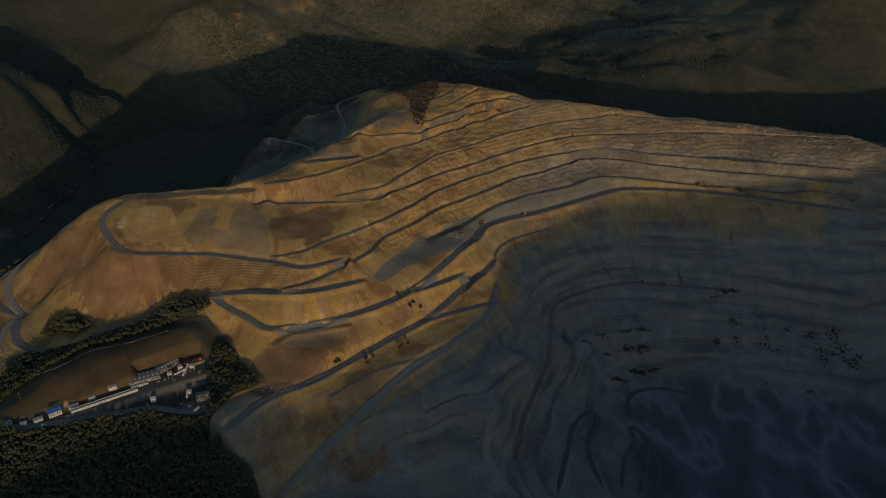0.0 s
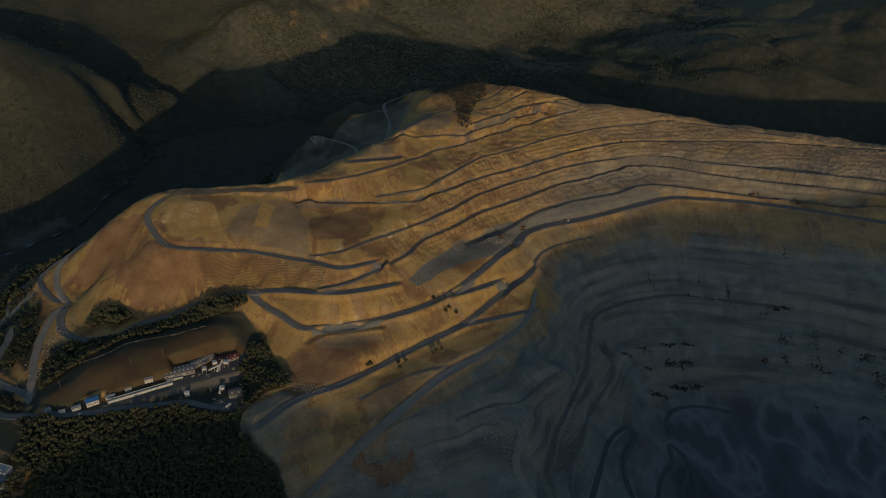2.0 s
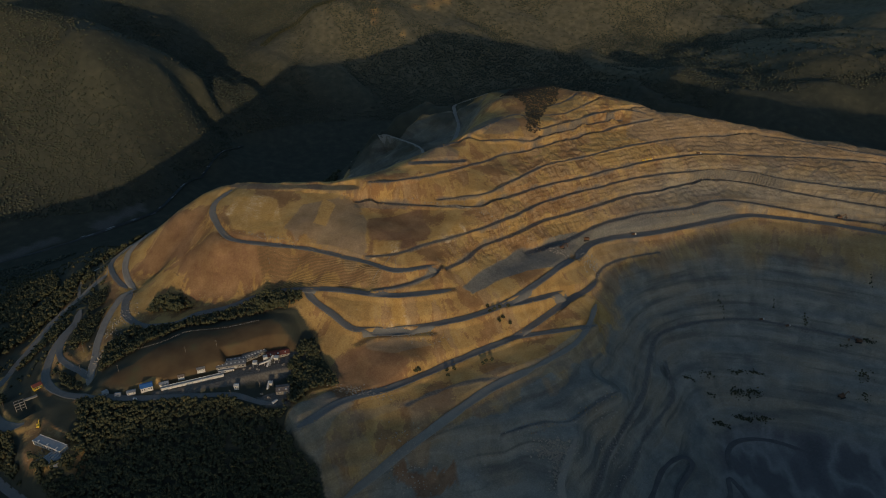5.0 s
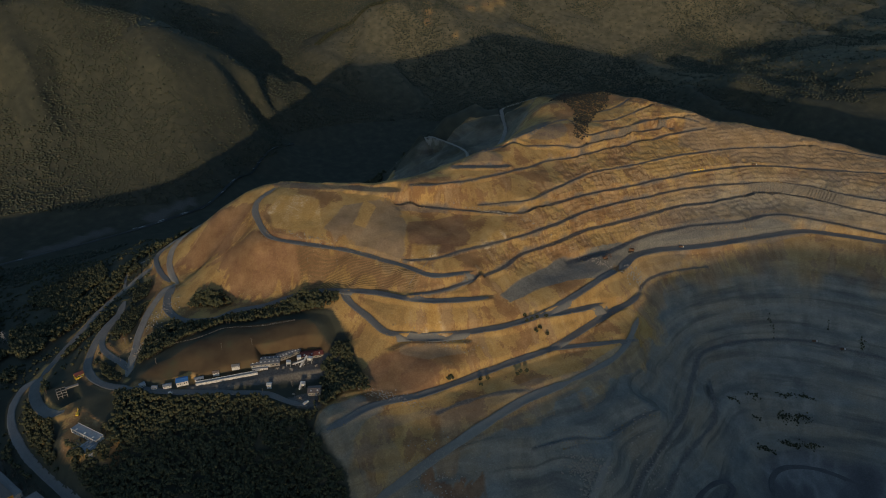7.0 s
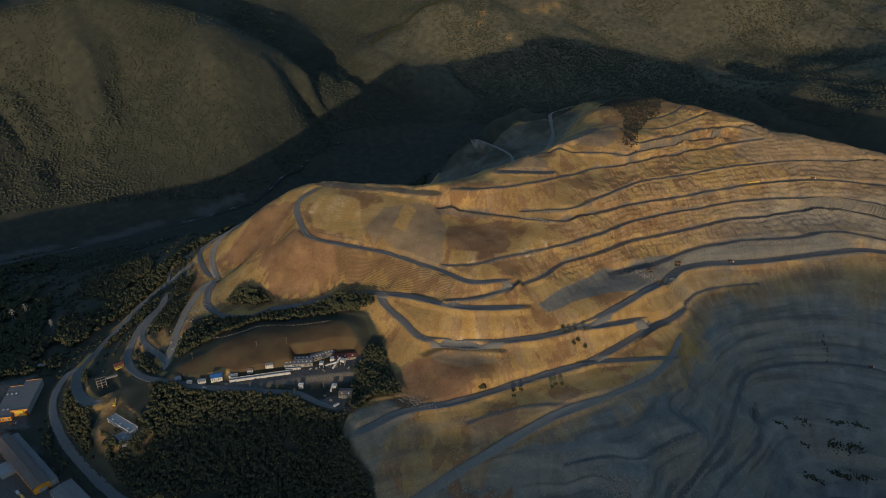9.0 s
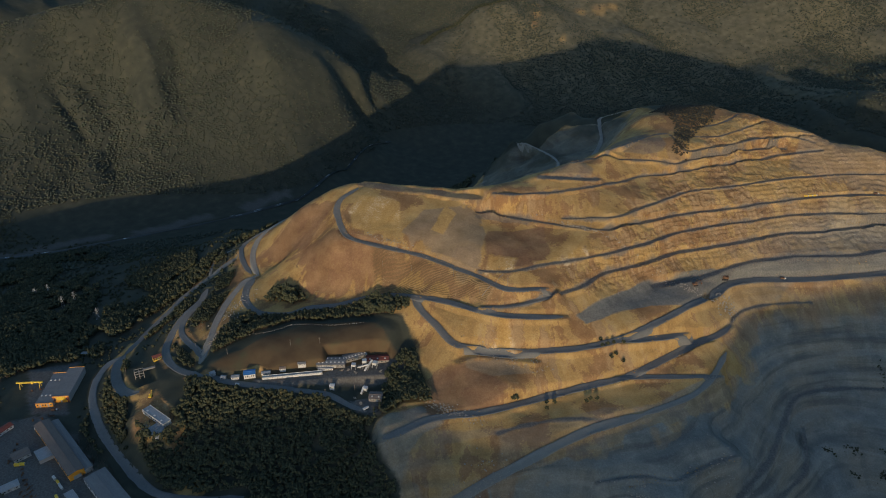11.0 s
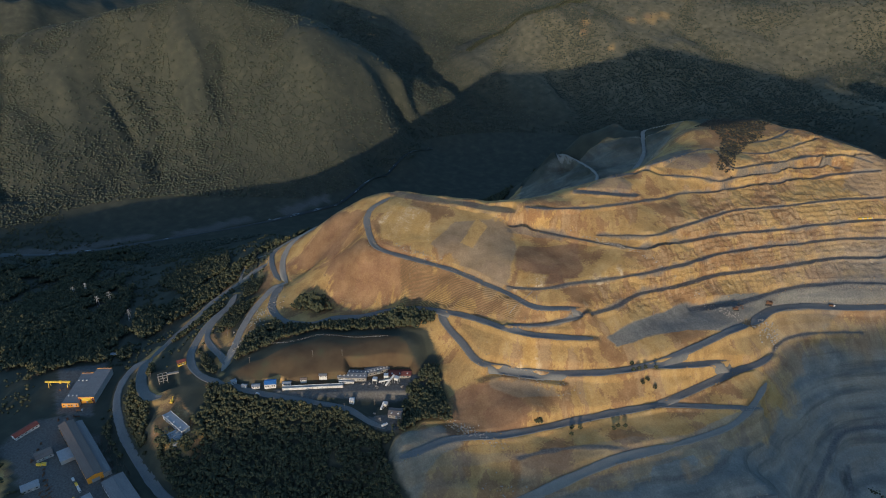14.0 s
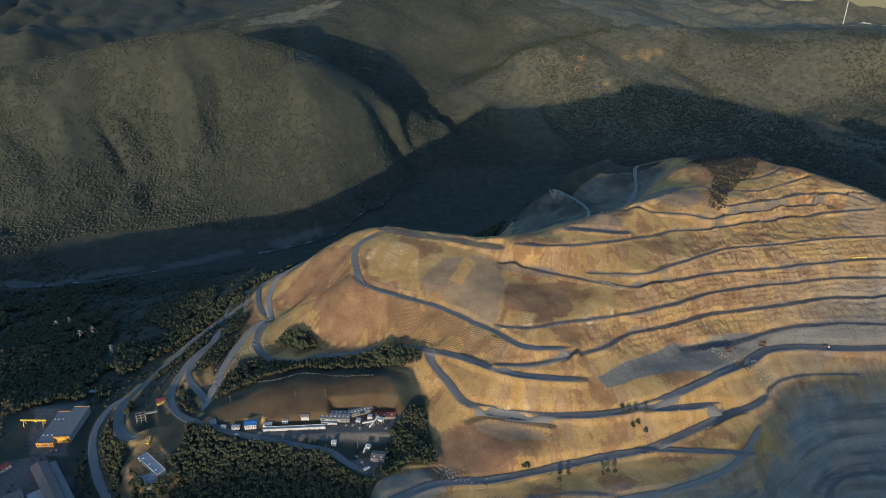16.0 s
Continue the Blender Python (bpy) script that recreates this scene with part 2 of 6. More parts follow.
# lines of the land: crests, benches, roads, valley floors (x, y, z)
LAND = {
    "plateau_edge": [(-467, 915, 15), (-446, 920, 16), (-423, 913, 16), (-382, 918, 16), (-341, 926, 16), (-311, 912, 13), (-283, 915, 8)],
    "plateau_back": [(-505, 897, 8), (-480, 920, 15), (-449, 932, 18), (-389, 937, 20), (-346, 941, 22), (-295, 947, 27), (-261, 949, 31)],
    "hill_road": [(-465, 910, 13), (-473, 879, 9), (-469, 855, 4), (-453, 833, -2), (-426, 807, -9), (-404, 802, -12), (-358, 806, -15), (-305, 813, -20), (-257, 809, -25), (-226, 807, -28), (-185, 799, -31), (-151, 815, -32), (-129, 822, -31)],
    "left_arete": [(-500, 886, 6), (-495, 853, -10), (-470, 818, -22), (-493, 807, -40), (-531, 795, -68), (-543, 782, -80)],
    "left_flank": [(-527, 858, -10), (-564, 849, -40), (-591, 839, -65), (-584, 816, -75), (-572, 793, -84)],
    "slope_toe": [(-432, 813, -4), (-398, 809, -8), (-353, 817, -9), (-305, 815, -14), (-259, 814, -20), (-229, 818, -24)],
    "bench_r1": [(-277, 925, 4), (-242, 936, 1), (-191, 939, 0), (-134, 947, -1), (-101, 958, -2), (-55, 1009, -3), (-14, 1055, -3), (30, 1095, -4), (76, 1133, -4), (126, 1178, -4), (177, 1218, -4), (251, 1262, -5), (333, 1275, -6), (382, 1277, -6), (484, 1290, -8), (583, 1294, -12), (646, 1290, -14), (786, 1283, -19)],
    "bench_r2": [(-228, 816, -24), (-191, 826, -21), (-158, 854, -19), (-109, 898, -18), (-88, 920, -18), (-51, 964, -18), (-12, 1025, -19), (31, 1071, -19), (77, 1109, -19), (126, 1155, -20), (176, 1186, -20), (227, 1212, -21), (279, 1233, -22), (328, 1237, -23), (373, 1221, -24), (467, 1216, -30), (613, 1193, -34), (739, 1174, -39)],
    "bench_r3": [(-202, 770, -47), (-174, 782, -45), (-148, 802, -42), (-123, 829, -38), (-103, 854, -37), (-85, 897, -36), (-48, 939, -36), (-9, 994, -36), (33, 1036, -37), (78, 1078, -37), (126, 1126, -37), (175, 1155, -37), (228, 1199, -38), (281, 1230, -39), (330, 1228, -40), (375, 1213, -41), (466, 1199, -48), (615, 1182, -54), (740, 1162, -60)],
    "bench_r0": [(-259, 942, 30), (-221, 961, 28), (-183, 986, 29), (-145, 1020, 29), (-106, 1065, 28), (-87, 1097, 27), (-47, 1130, 26), (-21, 1158, 26), (26, 1210, 25), (77, 1264, 24), (94, 1277, 28), (134, 1296, 34), (163, 1305, 39)],
    "bench_rm": [(-161, 957, 4), (-95, 978, 10), (-58, 1030, 13), (-17, 1097, 14), (28, 1138, 14), (76, 1182, 14), (126, 1229, 13), (179, 1267, 13), (233, 1299, 12), (287, 1318, 11), (392, 1333, 10), (488, 1315, 4), (583, 1302, -2)],
    "bench_up1": [(-214, 1009, 38), (-189, 1019, 36), (-141, 1045, 33)],
    "bench_up2": [(-179, 1060, 49), (-158, 1097, 45), (-114, 1117, 43), (-68, 1141, 41), (-40, 1147, 38), (-23, 1176, 38), (25, 1233, 36), (76, 1290, 34), (108, 1304, 34)],
    "bench_up3": [(-141, 1114, 56), (-110, 1170, 57), (-94, 1202, 58), (-66, 1223, 58), (-33, 1181, 50), (-5, 1210, 49), (34, 1252, 48), (75, 1307, 47), (172, 1345, 42)],
    "crest": [(-122, 1288, 62), (-87, 1342, 66), (-34, 1375, 68), (-13, 1387, 68), (32, 1371, 66), (75, 1358, 62), (128, 1332, 55), (165, 1327, 48), (233, 1330, 38), (287, 1339, 31), (340, 1340, 24), (393, 1342, 17), (496, 1343, 6), (597, 1340, -4), (661, 1329, -10), (794, 1301, -17)],
    "back_hill": [(-385, 1381, -45), (-344, 1418, -18), (-284, 1458, 6), (-225, 1435, 10), (-148, 1391, 45), (-123, 1295, 60)],
    "back_road": [(-149, 1403, 44), (-219, 1434, 8), (-217, 1401, 2), (-197, 1334, -6), (-193, 1245, -8), (-209, 1190, -6), (-219, 1113, 6)],
    "back_low": [(-439, 1375, -115), (-393, 1398, -80), (-366, 1374, -48), (-314, 1335, -42), (-249, 1228, -18), (-220, 1118, 4)],
    "crest_front": [(-220, 995, 31), (-199, 1024, 40), (-178, 1054, 47), (-140, 1105, 54)],
    "bench_t1": [(-34, 1241, 55), (3, 1256, 55), (33, 1300, 56), (49, 1329, 57), (70, 1356, 57)],
    "bench_t2": [(-32, 1270, 60), (-4, 1304, 60), (16, 1342, 61), (26, 1372, 62)],
    "bench_t3": [(86, 1300, 49), (116, 1322, 50), (150, 1318, 46)],
    "back_track": [(-378, 1380, -47), (-364, 1367, -58), (-347, 1365, -75), (-332, 1355, -92)],
    "face_mid": [(-441, 843, 1), (-396, 844, 0), (-368, 848, 0), (-316, 849, -1), (-268, 850, -5), (-237, 852, -9)],
    "road_shoulder": [(-460, 803, -19), (-433, 788, -15), (-400, 794, -15), (-355, 797, -17), (-302, 803, -22), (-254, 798, -27), (-222, 792, -30)],
    "brown_toe": [(-536, 799, -80), (-451, 758, -80), (-409, 757, -73), (-375, 771, -65), (-338, 781, -58), (-298, 781, -53), (-251, 781, -50), (-220, 782, -48)],
    "fan_mid": [(-168, 682, -93), (-132, 687, -91), (-105, 722, -92)],
    "bench_r4": [(-22, 932, -57), (35, 983, -57), (79, 1040, -55), (125, 1078, -54), (173, 1108, -54), (222, 1131, -54), (275, 1174, -54), (325, 1185, -58), (372, 1184, -62), (465, 1176, -70), (556, 1171, -76), (616, 1166, -80), (742, 1148, -88)],
    "platform_low": [(-144, 778, -50), (-110, 801, -53), (-90, 816, -56), (-43, 889, -58), (-4, 919, -58), (36, 961, -60), (66, 1013, -60)],
    "rim_road": [(49, 950, -70), (67, 1002, -72), (98, 1032, -73), (135, 1053, -74), (182, 1079, -75), (227, 1111, -76), (273, 1140, -76), (324, 1168, -75), (371, 1167, -74), (461, 1159, -75), (548, 1148, -80), (606, 1138, -84), (728, 1115, -93)],
    "rim_edge": [(90, 964, -97), (107, 996, -88), (134, 1026, -82), (182, 1070, -80), (231, 1104, -80), (272, 1130, -80), (322, 1151, -79), (368, 1150, -78), (456, 1137, -79), (541, 1123, -84), (596, 1111, -88), (714, 1084, -98)],
    "rim_ledge": [(80, 930, -93), (83, 955, -93), (94, 978, -92), (113, 996, -90), (140, 1016, -91), (176, 1042, -94)],
    "r3_spur": [(-206, 768, -46), (-174, 782, -44), (-148, 802, -41), (-123, 829, -38)],
    "haul_road": [(-555, 760, -86), (-549, 734, -87), (-528, 706, -89), (-493, 693, -90), (-455, 703, -87), (-433, 722, -82), (-399, 735, -76), (-368, 754, -68), (-332, 766, -60), (-300, 765, -54), (-262, 768, -51), (-215, 764, -49), (-179, 766, -49), (-144, 780, -50), (-110, 799, -52)],
    "ramp_p2": [(-300, 764, -54), (-280, 749, -60), (-254, 737, -67), (-222, 721, -75), (-193, 727, -77), (-152, 739, -78), (-105, 763, -77), (-71, 785, -76), (-36, 816, -72), (-1, 865, -67), (25, 906, -63), (47, 946, -66)],
    "ramp_p2_low": [(-209, 704, -86), (-192, 723, -84), (-151, 734, -84), (-123, 740, -83)],
    "switch_a": [(-36, 809, -74), (1, 843, -79), (27, 868, -83), (49, 881, -86)],
    "switch_b": [(80, 932, -94), (67, 903, -93), (48, 880, -95), (17, 834, -97), (-11, 792, -99), (-31, 768, -100), (-65, 740, -103), (-97, 712, -106), (-127, 683, -107), (-155, 656, -107), (-184, 634, -105), (-205, 614, -103), (-222, 586, -102), (-235, 565, -101)],
    "switch_c": [(-31, 771, -100), (4, 792, -102), (41, 813, -104), (80, 838, -108)],
    "fan_toe": [(-278, 713, -92), (-251, 673, -103), (-211, 636, -105), (-173, 644, -106)],
    "lower_haul": [(-177, 537, -166), (-150, 563, -152), (-128, 586, -140), (-100, 612, -126), (-68, 648, -115), (-43, 678, -110), (-18, 704, -109), (8, 730, -109)],
    "spur_edge": [(-247, 555, -103), (-247, 575, -101), (-232, 601, -100), (-219, 624, -100), (-207, 613, -101)],
    "haul_tail": [(5, 727, -109), (33, 761, -110), (54, 790, -110), (67, 818, -109), (75, 850, -107), (81, 885, -104)],
    "lower_bench": [(-131, 637, -112), (-100, 664, -110), (-68, 683, -107), (-20, 706, -106)],
    "bowl_rim": [(-68, 588, -152), (-37, 604, -158), (3, 625, -160), (23, 633, -158)],
    "bowl": [(-145, 542, -175), (-109, 548, -172), (-87, 584, -166), (-35, 570, -168), (3, 558, -172)],
    "mid_bench": [(-18, 634, -133), (23, 665, -137), (58, 680, -140), (94, 728, -142), (114, 745, -141)],
    "spine_a": [(50, 621, -164), (58, 580, -176), (66, 556, -186)],
    "pit_turn": [(89, 898, -110), (95, 844, -135), (95, 782, -150), (126, 770, -160)],
    "pit_bench": [(88, 617, -195), (103, 678, -188), (127, 737, -182), (150, 796, -179), (162, 861, -176), (179, 929, -174), (231, 971, -173), (291, 992, -172), (338, 996, -172), (392, 988, -172), (469, 970, -171)],
    "pit_wall": [(510, 959, -171), (579, 932, -171), (645, 906, -171)],
    "pit_low": [(183, 875, -196), (231, 901, -205), (295, 908, -207), (359, 916, -206), (444, 905, -208), (527, 892, -208), (600, 864, -208), (640, 844, -208)],
    "pit_low2": [(221, 832, -226), (271, 867, -231), (333, 869, -232), (433, 860, -234), (514, 848, -234), (587, 824, -235), (627, 805, -235)],
    "pit_floor_edge": [(242, 762, -246), (261, 801, -248), (308, 829, -252), (390, 818, -255), (459, 802, -256), (528, 773, -256), (590, 724, -257)],
    "pit_ramp": [(138, 596, -228), (162, 670, -228), (177, 712, -228), (201, 741, -230), (215, 732, -233), (191, 679, -236), (198, 617, -240)],
    "pit_ramp2": [(223, 620, -248), (239, 672, -248), (259, 704, -249), (262, 735, -249), (278, 712, -251), (283, 667, -252), (268, 621, -253)],
    "pit_floor": [(314, 725, -258), (327, 645, -258), (461, 708, -259), (428, 630, -259), (539, 641, -259)],
    "pit_track": [(188, 890, -192), (195, 849, -200), (193, 823, -206), (178, 791, -207), (151, 735, -206), (135, 686, -207), (119, 646, -207), (118, 604, -212), (129, 582, -217)],
    "pit_floor_road": [(267, 753, -250), (269, 785, -251), (285, 809, -252), (317, 822, -254), (346, 822, -256), (377, 811, -257)],
    "pit_ramp3": [(276, 727, -251), (278, 697, -250), (263, 657, -250), (243, 615, -250)],
    "spine_road": [(64, 655, -143), (54, 622, -158), (51, 599, -167), (61, 578, -176), (79, 553, -184)],
    "site_road": [(-479, 570, -99), (-452, 568, -99), (-409, 578, -99), (-369, 590, -100), (-329, 601, -101), (-295, 597, -102), (-273, 597, -103)],
    "site_pad": [(-430, 583, -97), (-382, 607, -97), (-338, 637, -96), (-302, 656, -96), (-287, 676, -95)],
    "site_back": [(-440, 595, -93), (-391, 620, -88), (-347, 651, -84), (-311, 671, -80)],
    "meadow": [(-470, 589, -88), (-429, 626, -80), (-390, 665, -74), (-345, 699, -71), (-301, 707, -70)],
    "wood_edge": [(-450, 696, -86), (-396, 722, -80), (-349, 731, -74)],
    "road_light": [(-557, 768, -87), (-566, 753, -90), (-564, 729, -92), (-559, 704, -95), (-550, 679, -97), (-540, 655, -99), (-528, 633, -101), (-517, 610, -103), (-503, 584, -102)],
    "road_inner": [(-598, 690, -100), (-594, 664, -102), (-587, 644, -104), (-571, 626, -104), (-551, 616, -105), (-528, 608, -105), (-508, 594, -103)],
    "flank_road": [(-555, 768, -87), (-576, 784, -86), (-594, 804, -82), (-607, 827, -77), (-612, 848, -72), (-608, 875, -67), (-598, 901, -62), (-580, 925, -58)],
    "flank_road_b": [(-570, 770, -88), (-591, 783, -88), (-615, 803, -87), (-636, 829, -87), (-636, 852, -84), (-612, 870, -68)],
    "track_pale": [(-643, 832, -90), (-668, 828, -104), (-677, 813, -110), (-669, 791, -114), (-652, 768, -114)],
    "road_mid": [(-612, 722, -98), (-599, 691, -100), (-597, 664, -102), (-591, 638, -105), (-582, 615, -108), (-570, 595, -110), (-543, 575, -107), (-513, 566, -104), (-480, 566, -100)],
    "road_west": [(-630, 812, -94), (-640, 792, -101), (-652, 771, -113), (-666, 751, -125), (-671, 726, -132), (-666, 696, -135), (-663, 669, -138), (-659, 645, -139), (-652, 617, -139), (-644, 590, -137)],
    "road_yard": [(-644, 590, -137), (-630, 566, -133), (-604, 542, -127), (-572, 522, -118), (-552, 517, -115), (-540, 522, -112)],
    "pad_block": [(-506, 482, -113), (-512, 516, -112), (-468, 496, -112), (-463, 475, -113)],
    "highway": [(-644, 586, -137), (-648, 565, -138), (-636, 538, -137), (-618, 516, -136), (-592, 495, -136), (-552, 472, -138), (-502, 452, -141), (-451, 437, -145), (-420, 439, -147), (-387, 453, -150), (-352, 475, -152)],
    "yard": [(-654, 399, -141), (-652, 432, -141), (-627, 467, -140), (-560, 382, -141), (-504, 395, -141), (-469, 416, -143), (-695, 534, -142), (-737, 514, -144)],
    "valley_a": [(-821, 492, -160), (-828, 580, -170), (-768, 613, -160), (-735, 649, -150)],
    "valley_b": [(-1028, 611, -200), (-979, 658, -200), (-935, 736, -195), (-853, 778, -182), (-760, 810, -150), (-716, 849, -125)],
    "valley_c": [(-1235, 730, -240), (-1141, 821, -240), (-970, 887, -220), (-848, 921, -180), (-748, 942, -130)],
    "river": [(-1423, 810, -285), (-1322, 873, -286), (-1241, 954, -287), (-1177, 1040, -288), (-1092, 1150, -289), (-1019, 1265, -290), (-955, 1409, -291), (-957, 1623, -292), (-960, 1885, -293)],
    "wood_low": [(-401, 537, -115), (-343, 554, -120), (-290, 565, -122), (-281, 621, -112), (-258, 659, -98), (-267, 689, -88)],
    "wood_low2": [(-447, 475, -135), (-377, 487, -145), (-312, 510, -150), (-259, 539, -150), (-250, 571, -125)],
    "foot_left": [(-1495, 884, -282), (-1414, 1036, -297), (-1300, 1194, -288), (-1139, 1326, -272), (-1019, 1527, -222), (-1069, 1885, -215), (-1064, 1959, -215), (-1047, 2212, -186), (-727, 2461, -180), (-447, 2651, -105), (-207, 2729, -142), (-28, 2792, -163), (245, 2838, -110)],
    "hill_mid": [(-1758, 1074, -152), (-1681, 1268, -130), (-1551, 1449, -107), (-1349, 1583, -61), (-1185, 1637, -21), (-1102, 1789, -74)],
    "hill_crest": [(-2108, 1332, 37), (-1988, 1438, 62), (-1791, 1497, 114), (-1694, 1622, 132), (-1584, 1743, 138), (-1491, 1834, 92), (-1363, 1892, 42), (-1218, 1928, -28), (-1078, 1903, -95)],
    "gully": [(-1768, 2190, -15), (-1513, 2270, -56), (-1312, 2228, -152), (-1061, 1973, -199), (-1148, 2270, -182), (-1202, 2638, -107)],
    "far_mid": [(-1585, 2526, -13), (-1441, 2736, 18), (-1165, 2713, -48), (-927, 2653, 22), (-722, 2715, -31), (-548, 2875, -61), (-346, 2913, -68), (-55, 2941, -85), (202, 2990, -47)],
    "far_crest": [(-2009, 2307, 53), (-1957, 2490, 67), (-1929, 2770, 113), (-1830, 3084, 170), (-1524, 3372, 177), (-1076, 3345, 123), (-774, 3231, 66), (-536, 3133, 53), (-391, 3088, 17), (-229, 3109, 22), (0, 3123, 44), (206, 3120, 74)],
    "east_ridge": [(424, 2311, -122), (530, 2392, -87), (665, 2410, -53), (882, 2393, -8), (1101, 2356, 43), (1286, 2317, 101), (1371, 2268, 133)],
    "east_foot": [(317, 2228, -84), (473, 2097, -97), (696, 2034, -106), (998, 1960, -111), (1227, 1886, -107)],
    "east_cut": [(356, 2878, -118), (592, 2941, -74), (984, 3045, -11)],
    "far_left": [(-2991, 1843, -12), (-2930, 2136, -6), (-2792, 2491, 28), (-2656, 2792, 21)],
    "hollow_left": [(-2407, 1453, -175), (-2284, 1624, -166), (-2107, 1776, -131), (-1969, 1916, -109), (-1811, 2012, -105)],
    "far_left_top": [(-3666, 2274, 105), (-3295, 2823, 113), (-2896, 3258, 72)],
    "far_plain": [(-624, 3676, 19), (-357, 3617, -12), (-143, 3837, -5), (239, 4040, 6)],
    "far_hills": [(-803, 4354, 45), (-480, 4408, 37), (-191, 4435, -2), (82, 4443, -29), (253, 4539, -14)],
    "plateau_mid": [(-462, 922, 15), (-430, 924, 17), (-385, 926, 18), (-345, 932, 19), (-310, 932, 20), (-285, 935, 21)],
    "east_rim": [(760, 1110, -88), (950, 950, -85), (1050, 700, -80), (980, 450, -80), (750, 330, -90), (450, 330, -110)],
    "east_floor": [(700, 800, -259), (760, 660, -259), (650, 560, -257), (480, 600, -259), (330, 620, -258)],
    "east_wall": [(850, 900, -200), (900, 680, -200), (780, 480, -200), (500, 470, -220), (280, 520, -230)],
    "south_rim": [(250, 400, -150), (80, 450, -170), (-80, 470, -176), (-180, 480, -172)],
    "near_slope": [(-300, 420, -150), (-150, 380, -150), (100, 300, -120), (400, 200, -80), (800, 150, -50), (1200, 500, -20), (1300, 900, -20)],
    "near_left": [(-550, 330, -145), (-450, 330, -150), (-750, 330, -150), (-900, 400, -165), (-1100, 500, -215)],
    "east_crest": [(760, 1320, -20), (950, 1280, -30), (1200, 1200, -20), (1500, 1100, 0)],
    "back_slope": [(-34, 1500, 0), (120, 1480, 0), (300, 1460, -40), (600, 1450, -70), (950, 1420, -90), (-250, 1470, -40), (-400, 1440, -110), (-500, 1250, -170)],
    "back_flank": [(-320, 1010, -10), (-420, 990, -20), (-560, 960, -60), (-640, 930, -100), (-420, 1130, -110), (-560, 1100, -170), (-700, 1050, -200)],
    "back_valley": [(-700, 1400, -272), (-560, 1600, -278), (-250, 1750, -275), (100, 1800, -270), (500, 1780, -262), (950, 1800, -250), (1400, 1900, -230)],
    "valley_floor": [(-800, 2050, -288), (-560, 2150, -280), (-200, 2150, -275), (300, 2000, -268)],
    "north_edge": [(-3000, 2600, 60), (-2900, 3600, 140), (-2500, 4600, 170), (-1200, 4600, 140), (0, 4700, 90), (1200, 4700, 100), (2400, 4500, 120)],
    "east_edge": [(1300, 3000, 80), (1500, 2500, 120), (2300, 3000, 150), (2400, 1800, 100), (2400, 700, 60), (2400, -500, 80)],
    "west_edge": [(-2700, 1700, 60), (-2900, 900, 0), (-2900, 0, -60), (-2000, 700, -220), (-1800, 300, -250), (-2600, -1200, -150)],
    "south_ridge": [(-1600, -900, -120), (-885, -900, -64), (-382, -900, -8), (-121, -900, 28), (150, -900, 69), (275, -900, 79), (422, -900, 56), (550, -900, 71), (670, -900, 90), (750, -900, 134), (958, -900, 156), (1166, -900, 163), (1350, -900, 190), (1700, -900, 232)],
    "south_flank": [(-1400, -300, -190), (-800, -300, -140), (-300, -250, -110), (200, -250, -80), (800, -300, 0), (1500, -250, 40)],
    "south_edge": [(-2000, -2400, -100), (-700, -2400, 0), (700, -2400, 60), (2000, -2400, 80)],
}
# ---- land ----


def lattice(ix, iy, seed):
    """A pseudo-random value in 0..1 for each lattice corner."""
    h = (ix.astype(np.int64) * 374761393 + iy.astype(np.int64) * 668265263 + seed * 144665) & 0x7FFFFFFF
    h = ((h ^ (h >> 13)) * 1274126177) & 0x7FFFFFFF
    return ((h ^ (h >> 16)) & 0xFFFF) / 65535.0


def grain(x, y, size, seed=0):
    """Smooth noise in -1..1 at a given size in metres."""
    u, v = x / size, y / size
    iu, iv = np.floor(u), np.floor(v)
    fu, fv = u - iu, v - iv
    fu, fv = fu * fu * (3 - 2 * fu), fv * fv * (3 - 2 * fv)
    a, b = lattice(iu, iv, seed), lattice(iu + 1, iv, seed)
    c, d = lattice(iu, iv + 1, seed), lattice(iu + 1, iv + 1, seed)
    return 2 * ((a * (1 - fu) + b * fu) * (1 - fv) + (c * (1 - fu) + d * fu) * fv) - 1


def rough(x, y, size, octaves, seed=0):
    total, gain = 0, 1.0
    for k in range(octaves):
        total = total + gain * grain(x + 17.3 * k, y - 9.1 * k, size / 2 ** k, seed + k)
        gain *= 0.5
    return total


def ridged(x, y, size, octaves, seed=0):
    total, gain = 0, 1.0
    for k in range(octaves):
        total = total + gain * (1 - 2 * np.abs(grain(x + 31.7 * k, y + 11.9 * k, size / 2 ** k, seed + k)))
        gain *= 0.5
    return total


def smooth(a, b, x):
    t = np.clip((x - a) / (b - a), 0, 1)
    return t * t * (3 - 2 * t)


def refine(line, step):
    """Points along a line of the land, evenly spaced and rounded at the bends."""
    p = np.array(line, float)
    if len(p) > 2:
        out = []
        for k in range(len(p) - 1):
            p0, p1, p2, p3 = p[max(k - 1, 0)], p[k], p[k + 1], p[min(k + 2, len(p) - 1)]
            for t in np.linspace(0, 1, 12, endpoint=False):
                out.append(0.5 * (2 * p1 + (p2 - p0) * t + (2 * p0 - 5 * p1 + 4 * p2 - p3) * t ** 2 + (3 * p1 - p0 - 3 * p2 + p3) * t ** 3))
        p = np.array(out + [p[-1]])
    s = np.r_[0, np.cumsum(np.hypot(np.diff(p[:, 0]), np.diff(p[:, 1])))]
    q = np.linspace(0, s[-1], max(2, int(s[-1] / step) + 1))
    return np.stack([np.interp(q, s, p[:, i]) for i in range(3)], 1)


